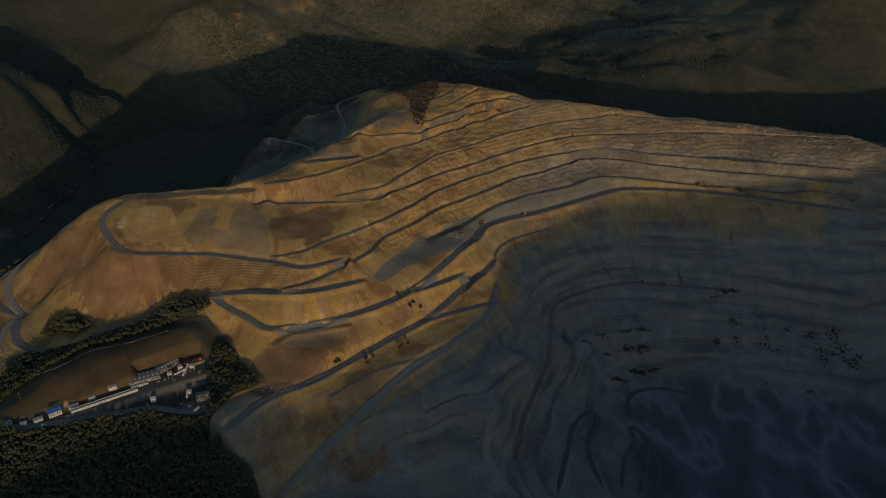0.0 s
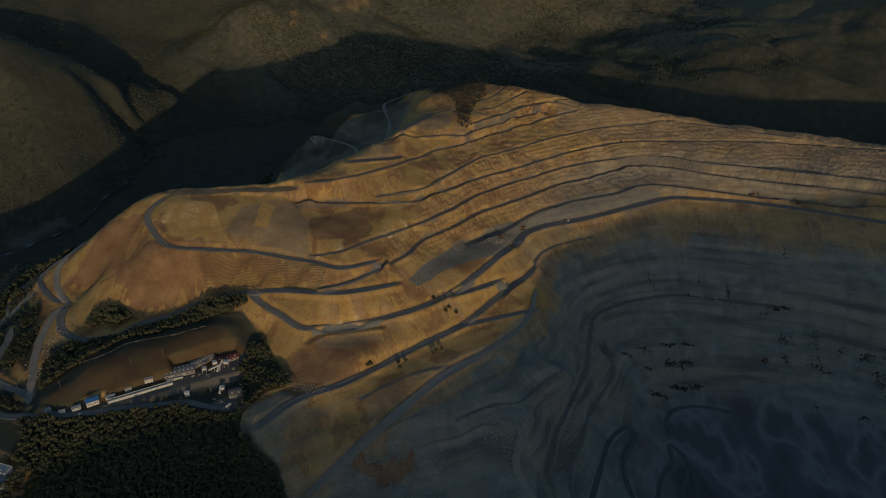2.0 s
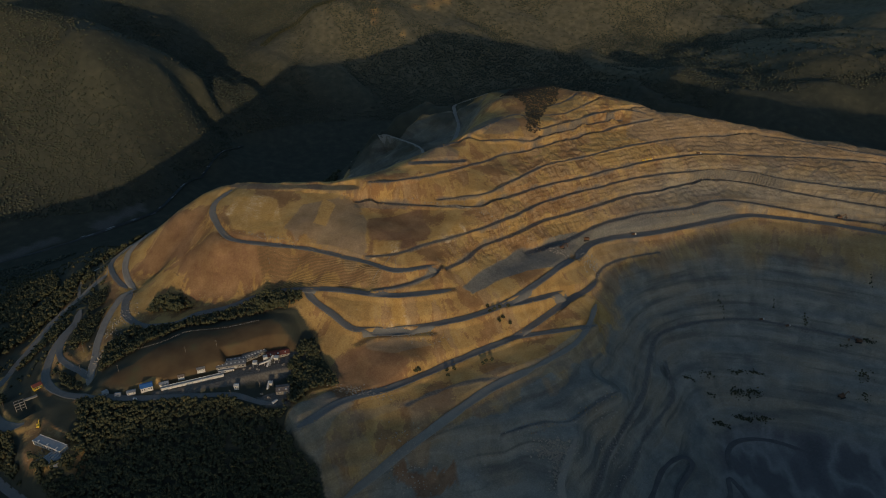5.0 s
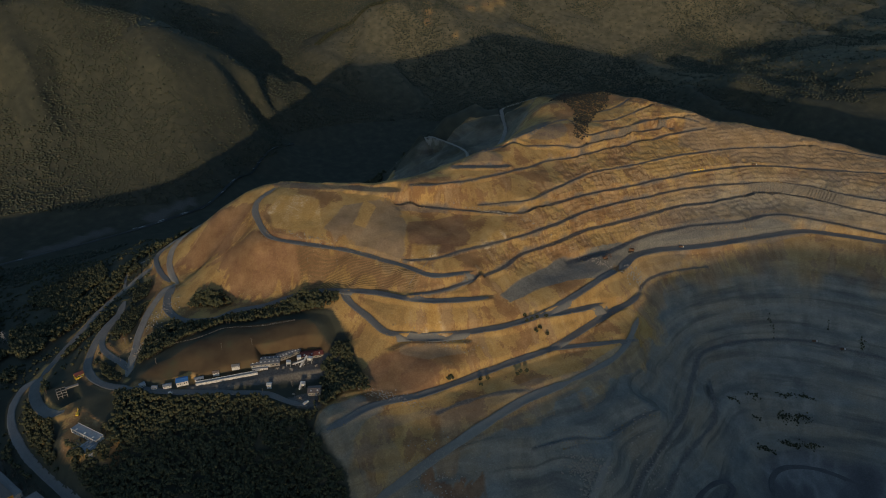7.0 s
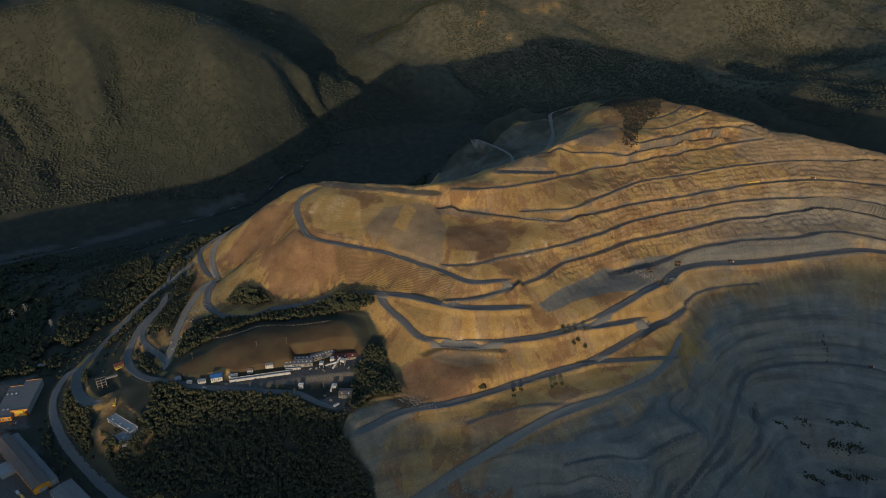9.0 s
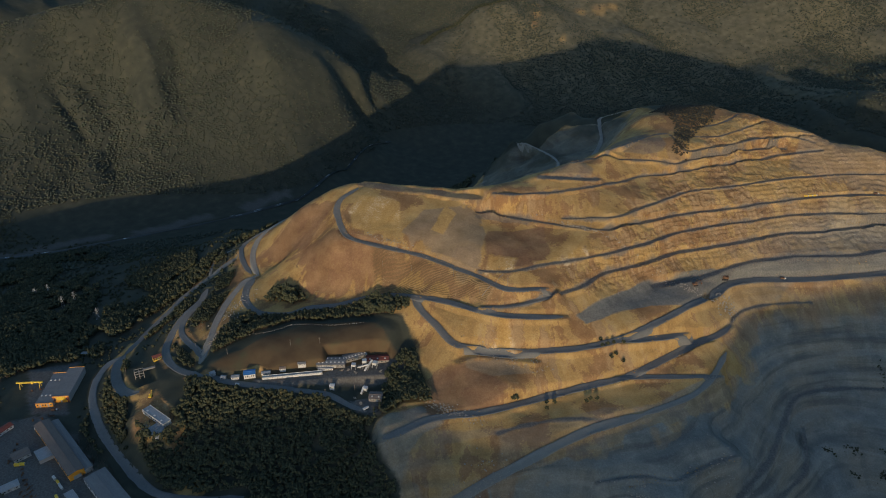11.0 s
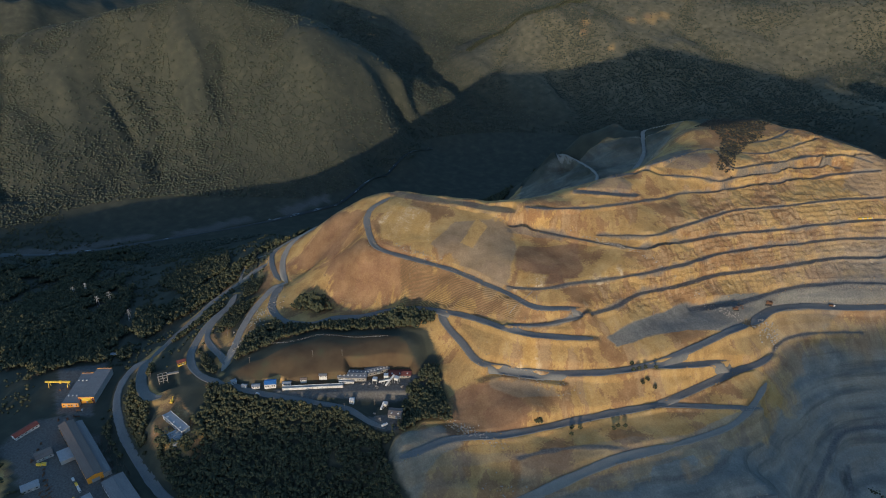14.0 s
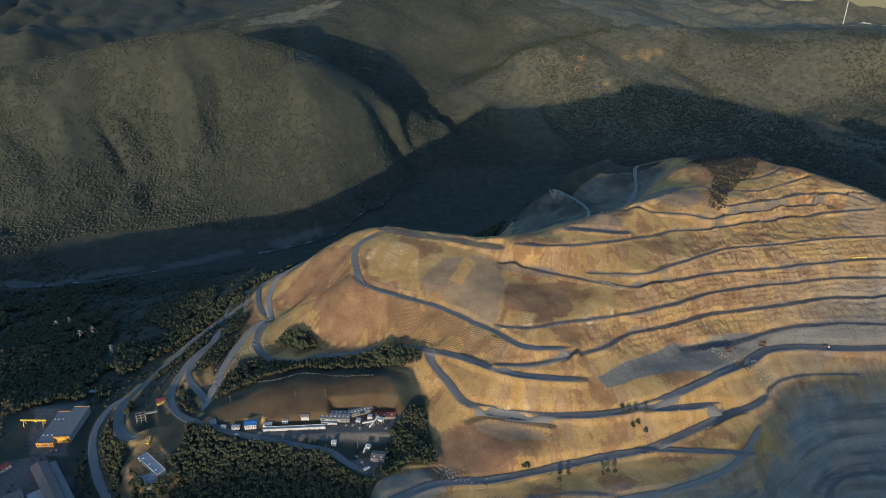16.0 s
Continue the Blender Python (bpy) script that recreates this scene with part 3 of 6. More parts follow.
def nearest(line, x, y, reach):
    """For points x, y: distance to the line and the line's height there (inf out of reach)."""
    p = refine(line, 6.0)
    best, high = np.full(x.shape, np.inf), np.zeros(x.shape)
    box = (x > p[:, 0].min() - reach) & (x < p[:, 0].max() + reach) & (y > p[:, 1].min() - reach) & (y < p[:, 1].max() + reach)
    idx = np.nonzero(box)[0]
    bx, by = x[idx], y[idx]
    bd, bz = best[idx], high[idx]
    for a, b in zip(p[:-1], p[1:]):
        near = np.nonzero((np.abs(bx - (a[0] + b[0]) / 2) < reach + 4) & (np.abs(by - (a[1] + b[1]) / 2) < reach + 4))[0]
        if not len(near):
            continue
        ux, uy = b[0] - a[0], b[1] - a[1]
        t = np.clip(((bx[near] - a[0]) * ux + (by[near] - a[1]) * uy) / (ux * ux + uy * uy + 1e-9), 0, 1)
        d = np.hypot(bx[near] - a[0] - t * ux, by[near] - a[1] - t * uy)
        closer = d < bd[near]
        sel = near[closer]
        bd[sel] = d[closer]
        bz[sel] = (a[2] + t * (b[2] - a[2]))[closer]
    best[idx], high[idx] = bd, bz
    return best, high


def inside(poly, x, y):
    """Which points lie in a closed outline."""
    res = np.zeros(x.shape, bool)
    n = len(poly)
    for i in range(n):
        (x1, y1), (x2, y2) = poly[i], poly[(i + 1) % n]
        cross = ((y1 > y) != (y2 > y)) & (x < (x2 - x1) * (y - y1) / (y2 - y1 + 1e-9) + x1)
        res ^= cross
    return res


KNOTS = np.array([p for line in LAND.values() for p in line], float)
_, keep = np.unique(np.round(KNOTS[:, :2] / 6), axis=0, return_index=True)
KNOTS = KNOTS[np.sort(keep)]
REACH = 9.0


def solve_land():
    d = np.hypot(KNOTS[:, None, 0] - KNOTS[None, :, 0], KNOTS[:, None, 1] - KNOTS[None, :, 1])
    n = len(KNOTS)
    a = np.zeros((n + 3, n + 3))
    a[:n, :n] = -np.sqrt(d * d + REACH ** 2) + 1.5 * np.eye(n)
    a[:n, n], a[:n, n + 1:] = 1, KNOTS[:, :2] / 1000
    a[n:, :n] = a[:n, n:].T
    return np.linalg.solve(a, np.r_[KNOTS[:, 2], 0, 0, 0])


WEIGHTS = solve_land()


def base_height(x, y):
    n = len(KNOTS)
    z = WEIGHTS[n] + WEIGHTS[n + 1] * x / 1000 + WEIGHTS[n + 2] * y / 1000
    for a in range(0, len(x), 4096):
        xa, ya = x[a:a + 4096, None].astype(np.float32), y[a:a + 4096, None].astype(np.float32)
        d = np.sqrt((xa - KNOTS[None, :, 0].astype(np.float32)) ** 2 + (ya - KNOTS[None, :, 1].astype(np.float32)) ** 2 + np.float32(REACH ** 2))
        z[a:a + 4096] -= d.astype(np.float64) @ WEIGHTS[:n]
    return z


# level strips cut into the land: line, half width, how far the cut runs out
BENCHES = [("plateau_mid", 9), ("bench_r0", 3.6), ("bench_r1", 3.6), ("bench_r2", 3.6), ("bench_r3", 4.0), ("bench_r4", 4.8), ("bench_rm", 2.8), ("rim_ledge", 2.6), ("bench_up1", 6.4),
           ("bench_up2", 3.6), ("bench_up3", 3.2), ("bench_t1", 2.4), ("bench_t2", 2.4), ("bench_t3", 2.4), ("pit_bench", 4), ("mid_bench", 2.5), ("lower_bench", 2.5), ("pit_track", 2.5)]
ROADS = [("hill_road", 4.0), ("haul_road", 5.0), ("ramp_p2", 5.2), ("ramp_p2_low", 4), ("switch_a", 4.5), ("switch_b", 5), ("switch_c", 3.5), ("lower_haul", 6.2), ("haul_tail", 3.2),
         ("r3_spur", 2.6), ("rim_road", 6.5), ("back_road", 3.0), ("back_track", 2.0), ("back_low", 2.0), ("site_road", 4.0), ("road_light", 4.0), ("road_mid", 4.6), ("road_west", 4.2), ("road_yard", 6.5), ("road_inner", 3.6), ("flank_road", 3.8), ("flank_road_b", 3.4), ("track_pale", 1.6),
         ("highway", 4.4), ("pit_ramp", 2.4), ("pit_ramp2", 2.4), ("pit_ramp3", 2.4), ("pit_floor_road", 2.6), ("spine_road", 4)]
# level pads: x, y, half length, half width, turn, z
PADS = [(-590, 420, 85, 45, -19, -141), (-470, 405, 60, 25, -18, -141), (-670, 500, 45, 45, 30, -142), (-375, 614, 50, 9, 33.5, -97), (-320, 655, 32, 18, 30, -96),
        (-279, 612, 14, 16, 20, -102), (-485, 494, 26, 16, -12, -112), (-568, 545, 16, 22, 50, -116), (-435, 582, 22, 7, 33, -98)]
QUARRY = [(-640, 800), (-560, 690), (-470, 690), (-430, 735), (-298, 735), (-274, 714), (-247, 681), (-214, 642), (-241, 622), (-258, 585), (-255, 568), (-228, 550), (-205, 545), (-193, 526), (-175, 440), (450, 280), (1000, 380), (1120, 800), (900, 1200),
          (780, 1330), (380, 1352), (130, 1352), (0, 1398), (-60, 1350), (-95, 1310), (-150, 1400), (-280, 1400), (-420, 1350), (-430, 1250), (-330, 1100),
          (-320, 990), (-470, 950), (-560, 890), (-640, 860)]


def soft_inside(poly, x, y, wobble=14, seed=61):
    """An outline with a ragged, feathered edge, 0..1."""
    p, pad = np.array(poly), wobble * 3
    lo, hi = p.min(0) - pad, p.max(0) + pad
    box = np.nonzero((x > lo[0]) & (x < hi[0]) & (y > lo[1]) & (y < hi[1]))[0]
    bx, by = x[box], y[box]
    wx, wy = wobble * rough(bx, by, 45, 3, seed), wobble * rough(bx, by, 45, 3, seed + 7)
    res = np.zeros(x.shape)
    for s in (0.2, 0.7, 1.2, 1.7):
        res[box] += inside(poly, bx + s * wx, by + s * wy) / 4.0
    return res


PIT = [(-262, 515), (-240, 552), (-190, 556), (-135, 575), (-96, 602), (-64, 634), (-32, 670), (5, 702), (45, 752), (84, 800), (104, 850), (100, 930), (135, 1022), (230, 1092), (330, 1158), (460, 1160), (620, 1140), (1100, 950), (1050, 350), (300, 230), (-220, 430)]
PLATFORM = [(-82, 809), (-48, 851), (-21, 883), (33, 914), (42, 957), (60, 992), (95, 1019), (146, 1056), (203, 1089), (330, 1160), (360, 1178), (275, 1166), (197, 1128), (140, 1090), (102, 1055), (44, 1008), (-4, 958), (-32, 928), (-58, 888), (-80, 842), (-97, 811)]
BACK_SPOIL = [(-440, 1360), (-250, 1400), (-150, 1395), (-160, 1300), (-180, 1230), (-215, 1130), (-260, 1000), (-330, 1080)]
RED_FACES = [[(-118, 578), (-68, 597), (-62, 576), (-96, 560), (-124, 562)], [(-247, 890), (-180, 933), (-154, 883), (-166, 847), (-221, 822), (-246, 866)], [(-440, 745), (-330, 785), (-230, 780), (-215, 800), (-330, 808), (-450, 812), (-520, 790)], [(-585, 800), (-490, 800), (-480, 870), (-540, 870)], [(-231, 684), (-197, 701), (-160, 698), (-137, 685), (-156, 660), (-197, 616), (-211, 622)]]
SCREE_FACES = [[(-353, 835), (-345, 890), (-277, 922), (-246, 880), (-232, 825), (-241, 806), (-296, 818)], [(-120, 726), (-160, 698), (-197, 701), (-205, 715), (-160, 728)],
               # third outline only dulls the eastern crest band to this brown
               [(120, 1252), (300, 1272), (600, 1250), (770, 1235), (770, 1335), (380, 1352), (130, 1346)]]
YELLOW_FACES = [[(-423, 820), (-448, 862), (-448, 899), (-383, 890), (-355, 838), (-386, 823)], [(-315, 851), (-320, 908), (-299, 898), (-296, 851)], [(-222, 818), (-228, 841), (-189, 857), (-187, 834), (-202, 819)],
                [(-168, 852), (-119, 912), (-110, 908), (-131, 881), (-161, 845)], [(-184, 735), (-179, 746), (-169, 768), (-152, 752), (-160, 742)]]
FIELD = [(-480, 572), (-400, 592), (-300, 648), (-278, 690), (-330, 712), (-420, 690), (-450, 640)]
TERRACES = [[(-207, 1014), (-200, 1055), (-167, 1070), (-146, 1066), (-146, 1047), (-180, 1020)], [(-121, 1133), (-109, 1170), (-80, 1213), (-62, 1184), (-62, 1162), (-86, 1145)], [(-163, 1211), (-130, 1212), (-101, 1214), (-111, 1158), (-131, 1120)],
            [(-277, 918), (-238, 936), (-198, 939), (-202, 928), (-241, 922), (-274, 909)], [(132, 1099), (191, 1137), (194, 1115), (108, 1061)]]
PALE_TOPS = [[(-1090, 3300), (-760, 3190), (-560, 3110), (-520, 3180), (-700, 3400), (-1100, 3600)], [(-2050, 2300), (-1950, 2420), (-1900, 2700), (-1980, 2800), (-2120, 2500)], [(-700, 3700), (-300, 3650), (250, 4100), (200, 4500), (-900, 4400)]]
EARTH = [[(-675, 440), (-640, 470), (-600, 460), (-500, 425), (-420, 400), (-440, 370), (-560, 360), (-660, 390)], [(-420, 585), (-340, 640), (-300, 680), (-275, 685), (-270, 655), (-300, 630), (-350, 605), (-400, 575)], [(-300, 605), (-262, 625), (-255, 605), (-285, 590)], [(-520, 510), (-460, 500), (-450, 475), (-500, 475)], [(-700, 560), (-640, 500), (-620, 480), (-660, 460), (-740, 520)]]
BARS = [[(-1200, 1090), (-1100, 1230), (-1070, 1210), (-1160, 1060)], [(-1420, 850), (-1280, 950), (-1260, 925), (-1390, 820)], [(-1060, 1290), (-1000, 1420), (-975, 1400), (-1020, 1270)], [(-1350, 930), (-1240, 1060), (-1215, 1030), (-1320, 900)]]


def rock_zone(x, y, z):
    """Where hard rock stands in benches, rather than loose spoil."""
    top = smooth(-60, -40, z) * smooth(-150, -60, x - 0.25 * (y - 900)) * (y > 850)
    return top * (1 - inside(PLATFORM, x, y)) 


def gullies(x, y):
    """Wooded ravines that run down the mountain sides: 0 in their beds, up to 1 on the spurs."""
    u, v = 0.80 * x + 0.60 * y, -0.60 * x + 0.80 * y
    u = u + 45 * rough(x, y, 260, 2, 3)
    big = np.abs(grain(u, v * 0.28, 150, 4) + 0.3 * grain(u, v * 0.5, 70, 6))
    small = np.abs(grain(u + 0.3 * v, v * 0.4, 58, 9))
    return np.minimum(big, 1), np.minimum(small, 1)


CRESTS = np.concatenate([refine(LAND[name], 45)[:, :2] for name in ("hill_crest", "far_crest")])


def from_crest(x, y):
    """Distance from the mountain crests."""
    res = np.full(x.shape, 1e9)
    for cx, cy in CRESTS:
        res = np.minimum(res, (x - cx) ** 2 + (y - cy) ** 2)
    return np.sqrt(res)


def height(x, y):
    z = base_height(x, y)
    bare = quarry_mask(x, y)
    far = np.clip(smooth(1350, 2300, y) + smooth(-950, -1500, x) * smooth(600, 1000, y), 0, 1)
    # wild ground: ravines on the mountains, small humps in the valley
    i = np.nonzero(bare < 0.5)[0]
    xi, yi, fi = x[i], y[i], far[i]
    raised = 1 - smooth(-225, -270, z[i])
    z[i] += (1 - fi) * raised * 2.0 * rough(xi, yi, 60, 3, 21)
    k = np.nonzero(fi * raised > 0)[0]
    big, small = gullies(xi[k], yi[k])
    fade = 0.15 + 0.85 * smooth(10, 190, from_crest(xi[k], yi[k]))
    calm = 1 - 0.6 * smooth(2200, 2500, yi[k]) - 0.4 * smooth(-2200, -2500, xi[k])
    z[i[k]] += (fi * raised)[k] * (np.maximum(calm, 0.25) * fade * (74 * (big - 0.33) + 20 * (small - 0.36)) + 4 * rough(xi[k], yi[k], 90, 3, 8))
    # bare ground of the quarry
    i = np.nonzero(bare > 0.5)[0]
    xi, yi, zi = x[i], y[i], z[i]
    wall = 1 - 0.8 * smooth(0, 80, xi) * smooth(-66, -84, zi)
    zi = zi + wall * (0.9 * rough(xi, yi, 42, 3, 5) + (0.15 + 0.4 * rock_zone(xi, yi, zi)) * ridged(xi, yi, 13, 2, 15))
    upper = rock_zone(xi, yi, zi)
    cut = zi / 4.5 + 0.5 * rough(xi, yi, 40, 2, 23)
    tooth = cut - np.floor(cut)
    zi = zi + upper * 4.5 * 0.4 * (smooth(0.35, 1.0, tooth) - tooth)
    zi = zi + wall * (0.15 + 0.85 * upper) * (0.9 * ridged(xi + 0.6 * yi, yi * 0.35, 9, 2, 25) + 0.6 * grain(xi, yi, 5.5, 27))
    # worn old benches of the lower pit
    step = 16.0
    zz = zi + 3.0 * rough(xi, yi, 90, 2, 17)
    saw = zz / step - np.floor(zz / step)
    deep = smooth(-108, -122, zi) * smooth(-250, -238, zi) * (0.75 + 0.25 * grain(xi, yi, 150, 19))
    zi = zi + deep * step * 0.7 * (smooth(0.35, 1.0, saw) - saw)
    z[i] = zi
    spoil = soft_inside(BACK_SPOIL, x, y, 10, 101)
    i = np.nonzero(spoil > 0)[0]
    z[i] += spoil[i] * (7 * rough(x[i], y[i], 95, 3, 135) - 5 * smooth(0.3, 1, ridged(x[i], y[i], 70, 2, 137)))
    for name, half in BENCHES:
        d, h = nearest(LAND[name], x, y, 40)
        i = np.nonzero(d < half * 1.7 + 3)[0]
        xi, yi = x[i], y[i]
        level = h[i] + 0.8 * rough(xi, yi, 30, 2, 30)
        wide = half * (1 + 0.3 * grain(xi, yi, 38, 12) + 0.3 * grain(xi, yi, 11, 14))
        z[i] += (level - z[i]) * smooth(wide + 2.0, wide, d[i])
    for px, py, rx, ry, turn, pz in PADS:
        c, s = math.cos(radians(turn)), math.sin(radians(turn))
        u, v = (x - px) * c + (y - py) * s, -(x - px) * s + (y - py) * c
        m = smooth(1.35, 1.0, np.maximum(np.abs(u) / rx, np.abs(v) / ry))
        z = z + (pz - z) * m
    for name, half in ROADS:
        d, h = nearest(LAND[name], x, y, 60)
        i = np.nonzero(d < half + 5)[0]
        level = h[i] + 0.4 * rough(x[i], y[i], 30, 2, 30)
        z[i] += (level - z[i]) * smooth(half + (2.0 if name == "r3_spur" else 4.0), half + 0.8, d[i])
    return z


def quarry_mask(x, y):
    box = np.nonzero((x > -700) & (x < 1180) & (y > 240) & (y < 1440))[0]
    bx, by = x[box], y[box]
    res = np.zeros(x.shape)
    res[box] = inside(QUARRY, bx + 9 * rough(bx, by, 50, 3, 41), by + 9 * rough(bx, by, 50, 3, 47))
    return res


def spaced(lo, fine_lo, fine_hi, hi, step, most, growth, most_low):
    """Grid lines, close together over the quarry and wider towards the horizon."""
    mid = list(np.arange(fine_lo, fine_hi + step / 2, step))
    for sign, end in ((1, hi), (-1, lo)):
        p, s = (mid[-1], step) if sign > 0 else (mid[0], step)
        out = []
        while sign * (end - p) > 0:
            s = min(s * growth, most if sign > 0 else most_low)
            p += sign * s
            out.append(p)
        mid = mid + out if sign > 0 else out[::-1] + mid
    return np.array(mid)


GX = spaced(-3900, -600, 640, 2400, 1.8, 18, 1.035, 19)
GY = spaced(-2400, 545, 1400, 4680, 1.8, 18, 1.035, 60)
PX, PY = np.meshgrid(GX, GY)
PX, PY = PX.ravel(), PY.ravel()
PZ = height(PX, PY)


def downslope_streaks():
    """Noise drawn out along the fall of the slope: rills and runs of loose stone."""
    z = PZ.reshape(len(GY), len(GX))
    gy, gx = np.gradient(z, GY, GX)
    g = np.stack([gx.ravel(), gy.ravel()], 1)
    steep = np.hypot(g[:, 0], g[:, 1])
    g /= steep[:, None] + 1e-6
    core = np.nonzero((PX > -640) & (PX < 720) & (PY > 480) & (PY < 1420))[0]
    x, y, gx, gy = PX[core], PY[core], g[core, 0], g[core, 1]
    total = 0
    for k in range(-8, 9):
        total = total + grain(x + gx * k * 3.5, y + gy * k * 3.5, 4.6, 301) + 0.9 * grain(x + gx * k * 3.5, y + gy * k * 3.5, 13.0, 302)
    res = np.zeros(len(PX))
    res[core] = total / (np.std(total) * 2.2)
    res = np.clip(res, -1, 1)
    steep = smooth(0.22, 0.5, steep)
    return res, steep, g[:, 0] * res * steep, g[:, 1] * res * steep


RILL, STEEP, RUN_X, RUN_Y = downslope_streaks()
PZ = PZ + RILL * STEEP * quarry_mask(PX, PY) * (0.60 - 0.54 * smooth(-66, -84, PZ) * smooth(-60, 60, PX))


def ground_at(x, y):
    """Height of the ground sheet, between its grid points."""
    x, y = np.atleast_1d(np.asarray(x, float)), np.atleast_1d(np.asarray(y, float))
    i = np.clip(np.searchsorted(GX, x) - 1, 0, len(GX) - 2)
    j = np.clip(np.searchsorted(GY, y) - 1, 0, len(GY) - 2)
    u, v = (x - GX[i]) / (GX[i + 1] - GX[i]), (y - GY[j]) / (GY[j + 1] - GY[j])
    g = PZ.reshape(len(GY), len(GX))
    return (g[j, i] * (1 - u) + g[j, i + 1] * u) * (1 - v) + (g[j + 1, i] * (1 - u) + g[j + 1, i + 1] * u) * v


def grid_mesh(name):
    nx, ny = len(GX), len(GY)
    me = bpy.data.meshes.new(name)
    k = np.arange(nx * ny).reshape(ny, nx)
    quads = np.stack([k[:-1, :-1], k[:-1, 1:], k[1:, 1:], k[1:, :-1]], -1).reshape(-1, 4)
    me.vertices.add(nx * ny)
    me.vertices.foreach_set("co", np.stack([PX, PY, PZ], 1).ravel())
    me.loops.add(quads.size)
    me.loops.foreach_set("vertex_index", quads.ravel())
    me.polygons.add(len(quads))
    me.polygons.foreach_set("loop_start", np.arange(len(quads)) * 4)
    me.polygons.foreach_set("use_smooth", np.ones(len(quads), bool))
    me.update(calc_edges=True)
    return me


def layer(me, name, values):
    a = me.attributes.new(name, "FLOAT", "POINT")
    a.data.foreach_set("value", np.asarray(values, np.float32))



def on_lines(names, x, y, edge):
    total = np.zeros(x.shape)
    for name, half in names:
        d, _ = nearest(LAND[name], x, y, half + 20)
        d = d + 1.6 * rough(x, y, 14, 2, 71)
        total = np.maximum(total, np.where(np.isfinite(d), smooth(half + edge, half - 0.5, d), 0))
    return total


CUTS = [[(-563, 641), (-564, 657), (-534, 630), (-539, 623), (-555, 629)], [(-530, 650), (-540, 678), (-524, 664), (-508, 635)], [(-742, 709), (-740, 759), (-726, 780), (-698, 769), (-700, 729), (-707, 706)], [(-502, 477), (-477, 464), (-452, 478), (-450, 503), (-476, 511), (-518, 526), (-540, 518)],
        [(-723, 725), (-731, 758), (-723, 803), (-676, 810), (-668, 785), (-694, 745)],
        [(-428, 453), (-405, 467), (-392, 458), (-418, 441)], [(-640, 385), (-604, 370), (-584, 340), (-620, 350)], [(-440, 590), (-430, 604), (-415, 604), (-415, 594)], [(-560, 700), (-540, 740), (-530, 735), (-545, 690)]]
SCARS = [(-800, 2780, 22), (-775, 2711, 24), (-763, 2666, 20), (-1550, 2456, 14), (-1490, 2368, 18), (-644, 2643, 16), (-432, 2659, 14), (-320, 2663, 14), (-585, 2920, 50), (-644, 2884, 34), (-540, 2951, 36)]
BARE = np.maximum(soft_inside(QUARRY, PX, PY, 7, 41), sum(soft_inside(p, PX, PY, 4, 43 + k) for k, p in enumerate(CUTS)))
for sx, sy, sr in SCARS:
    BARE = np.maximum(BARE, 0.55 * smooth(sr * 1.0, sr * 0.3, np.hypot(PX - sx, PY - sy) + 8 * rough(PX, PY, 30, 2, 55)) if sr < 200 else 0)
# broken earth banks along the hill roads
BANKS = on_lines([("road_light", 9), ("road_mid", 8), ("road_west", 8), ("haul_road", 9), ("road_yard", 10), ("road_inner", 8), ("flank_road", 8)], PX, PY, 4)
BARE = np.maximum(BARE, BANKS * smooth(-0.25, 0.1, rough(PX, PY, 26, 3, 145)))
GREY = np.maximum(soft_inside(PIT, PX, PY, 12, 81), soft_inside(PLATFORM, PX, PY, 2, 91))
GREY = np.maximum(GREY, 0.75 * smooth(12, -34, PZ + 8 * rough(PX, PY, 60, 3, 97)) * smooth(0, 220, PX) * (PY > 900))
GREY = np.maximum(GREY, 0.55 * soft_inside([(-215, 602), (-130, 640), (-70, 690), (15, 752), (78, 845), (108, 855), (84, 790), (45, 745), (5, 695), (-64, 626), (-135, 568), (-240, 545)], PX, PY, 5, 83))
GREY = np.maximum(GREY, 0.8 * soft_inside(BACK_SPOIL, PX, PY, 14, 101))
GREY = GREY * (1 - 0.8 * soft_inside([(-182, 598), (-130, 636), (-120, 604), (-148, 580)], PX, PY, 4, 107))
GREY = GREY * (1 - 0.75 * smooth(-125, -95, PZ + 9 * rough(PX, PY, 30, 3, 104)) * soft_inside([(100, 960), (620, 960), (700, 1170), (330, 1175), (150, 1060)], PX, PY, 8, 105))
GREY = GREY * (1 - 0.45 * soft_inside([(-270, 505), (-240, 645), (-60, 745), (10, 735), (-60, 640), (-150, 560), (-200, 500)], PX, PY, 10, 149))
# loose earth runs down over the faces, so that their colours meet in long tongues
DRIP_X, DRIP_Y = PX + 13 * RUN_X, PY + 13 * RUN_Y
GREY = np.maximum(GREY, 0.75 * soft_inside([(-262, 545), (-250, 600), (-222, 632), (-192, 622), (-205, 578), (-190, 540)], PX, PY, 5, 85))
ground_mesh = grid_mesh("ground")
# back spoil mixed into dark grass: growth patches, plus shade put into the colour
layer(ground_mesh, "bare", BARE * (1 - soft_inside(BACK_SPOIL, PX, PY, 14, 103) * (0.4 + 0.4 * smooth(-0.2, 0.4, rough(PX, PY, 70, 3, 133)))))
layer(ground_mesh, "grey", GREY)
ROCKY = np.clip(rock_zone(PX, PY, PZ) + 0.15 * GREY, 0, 1)
layer(ground_mesh, "floor_tone", smooth(-240, -254, PZ + 3 * rough(PX, PY, 40, 3, 139)) * (PY < 1000) * (PY > 480))
ROCKY = np.maximum(ROCKY, 0.1 * BARE * (PY > 560))
layer(ground_mesh, "rocky", ROCKY)
layer(ground_mesh, "rill", 0.5 + 0.5 * RILL * (0.25 + 0.75 * STEEP))
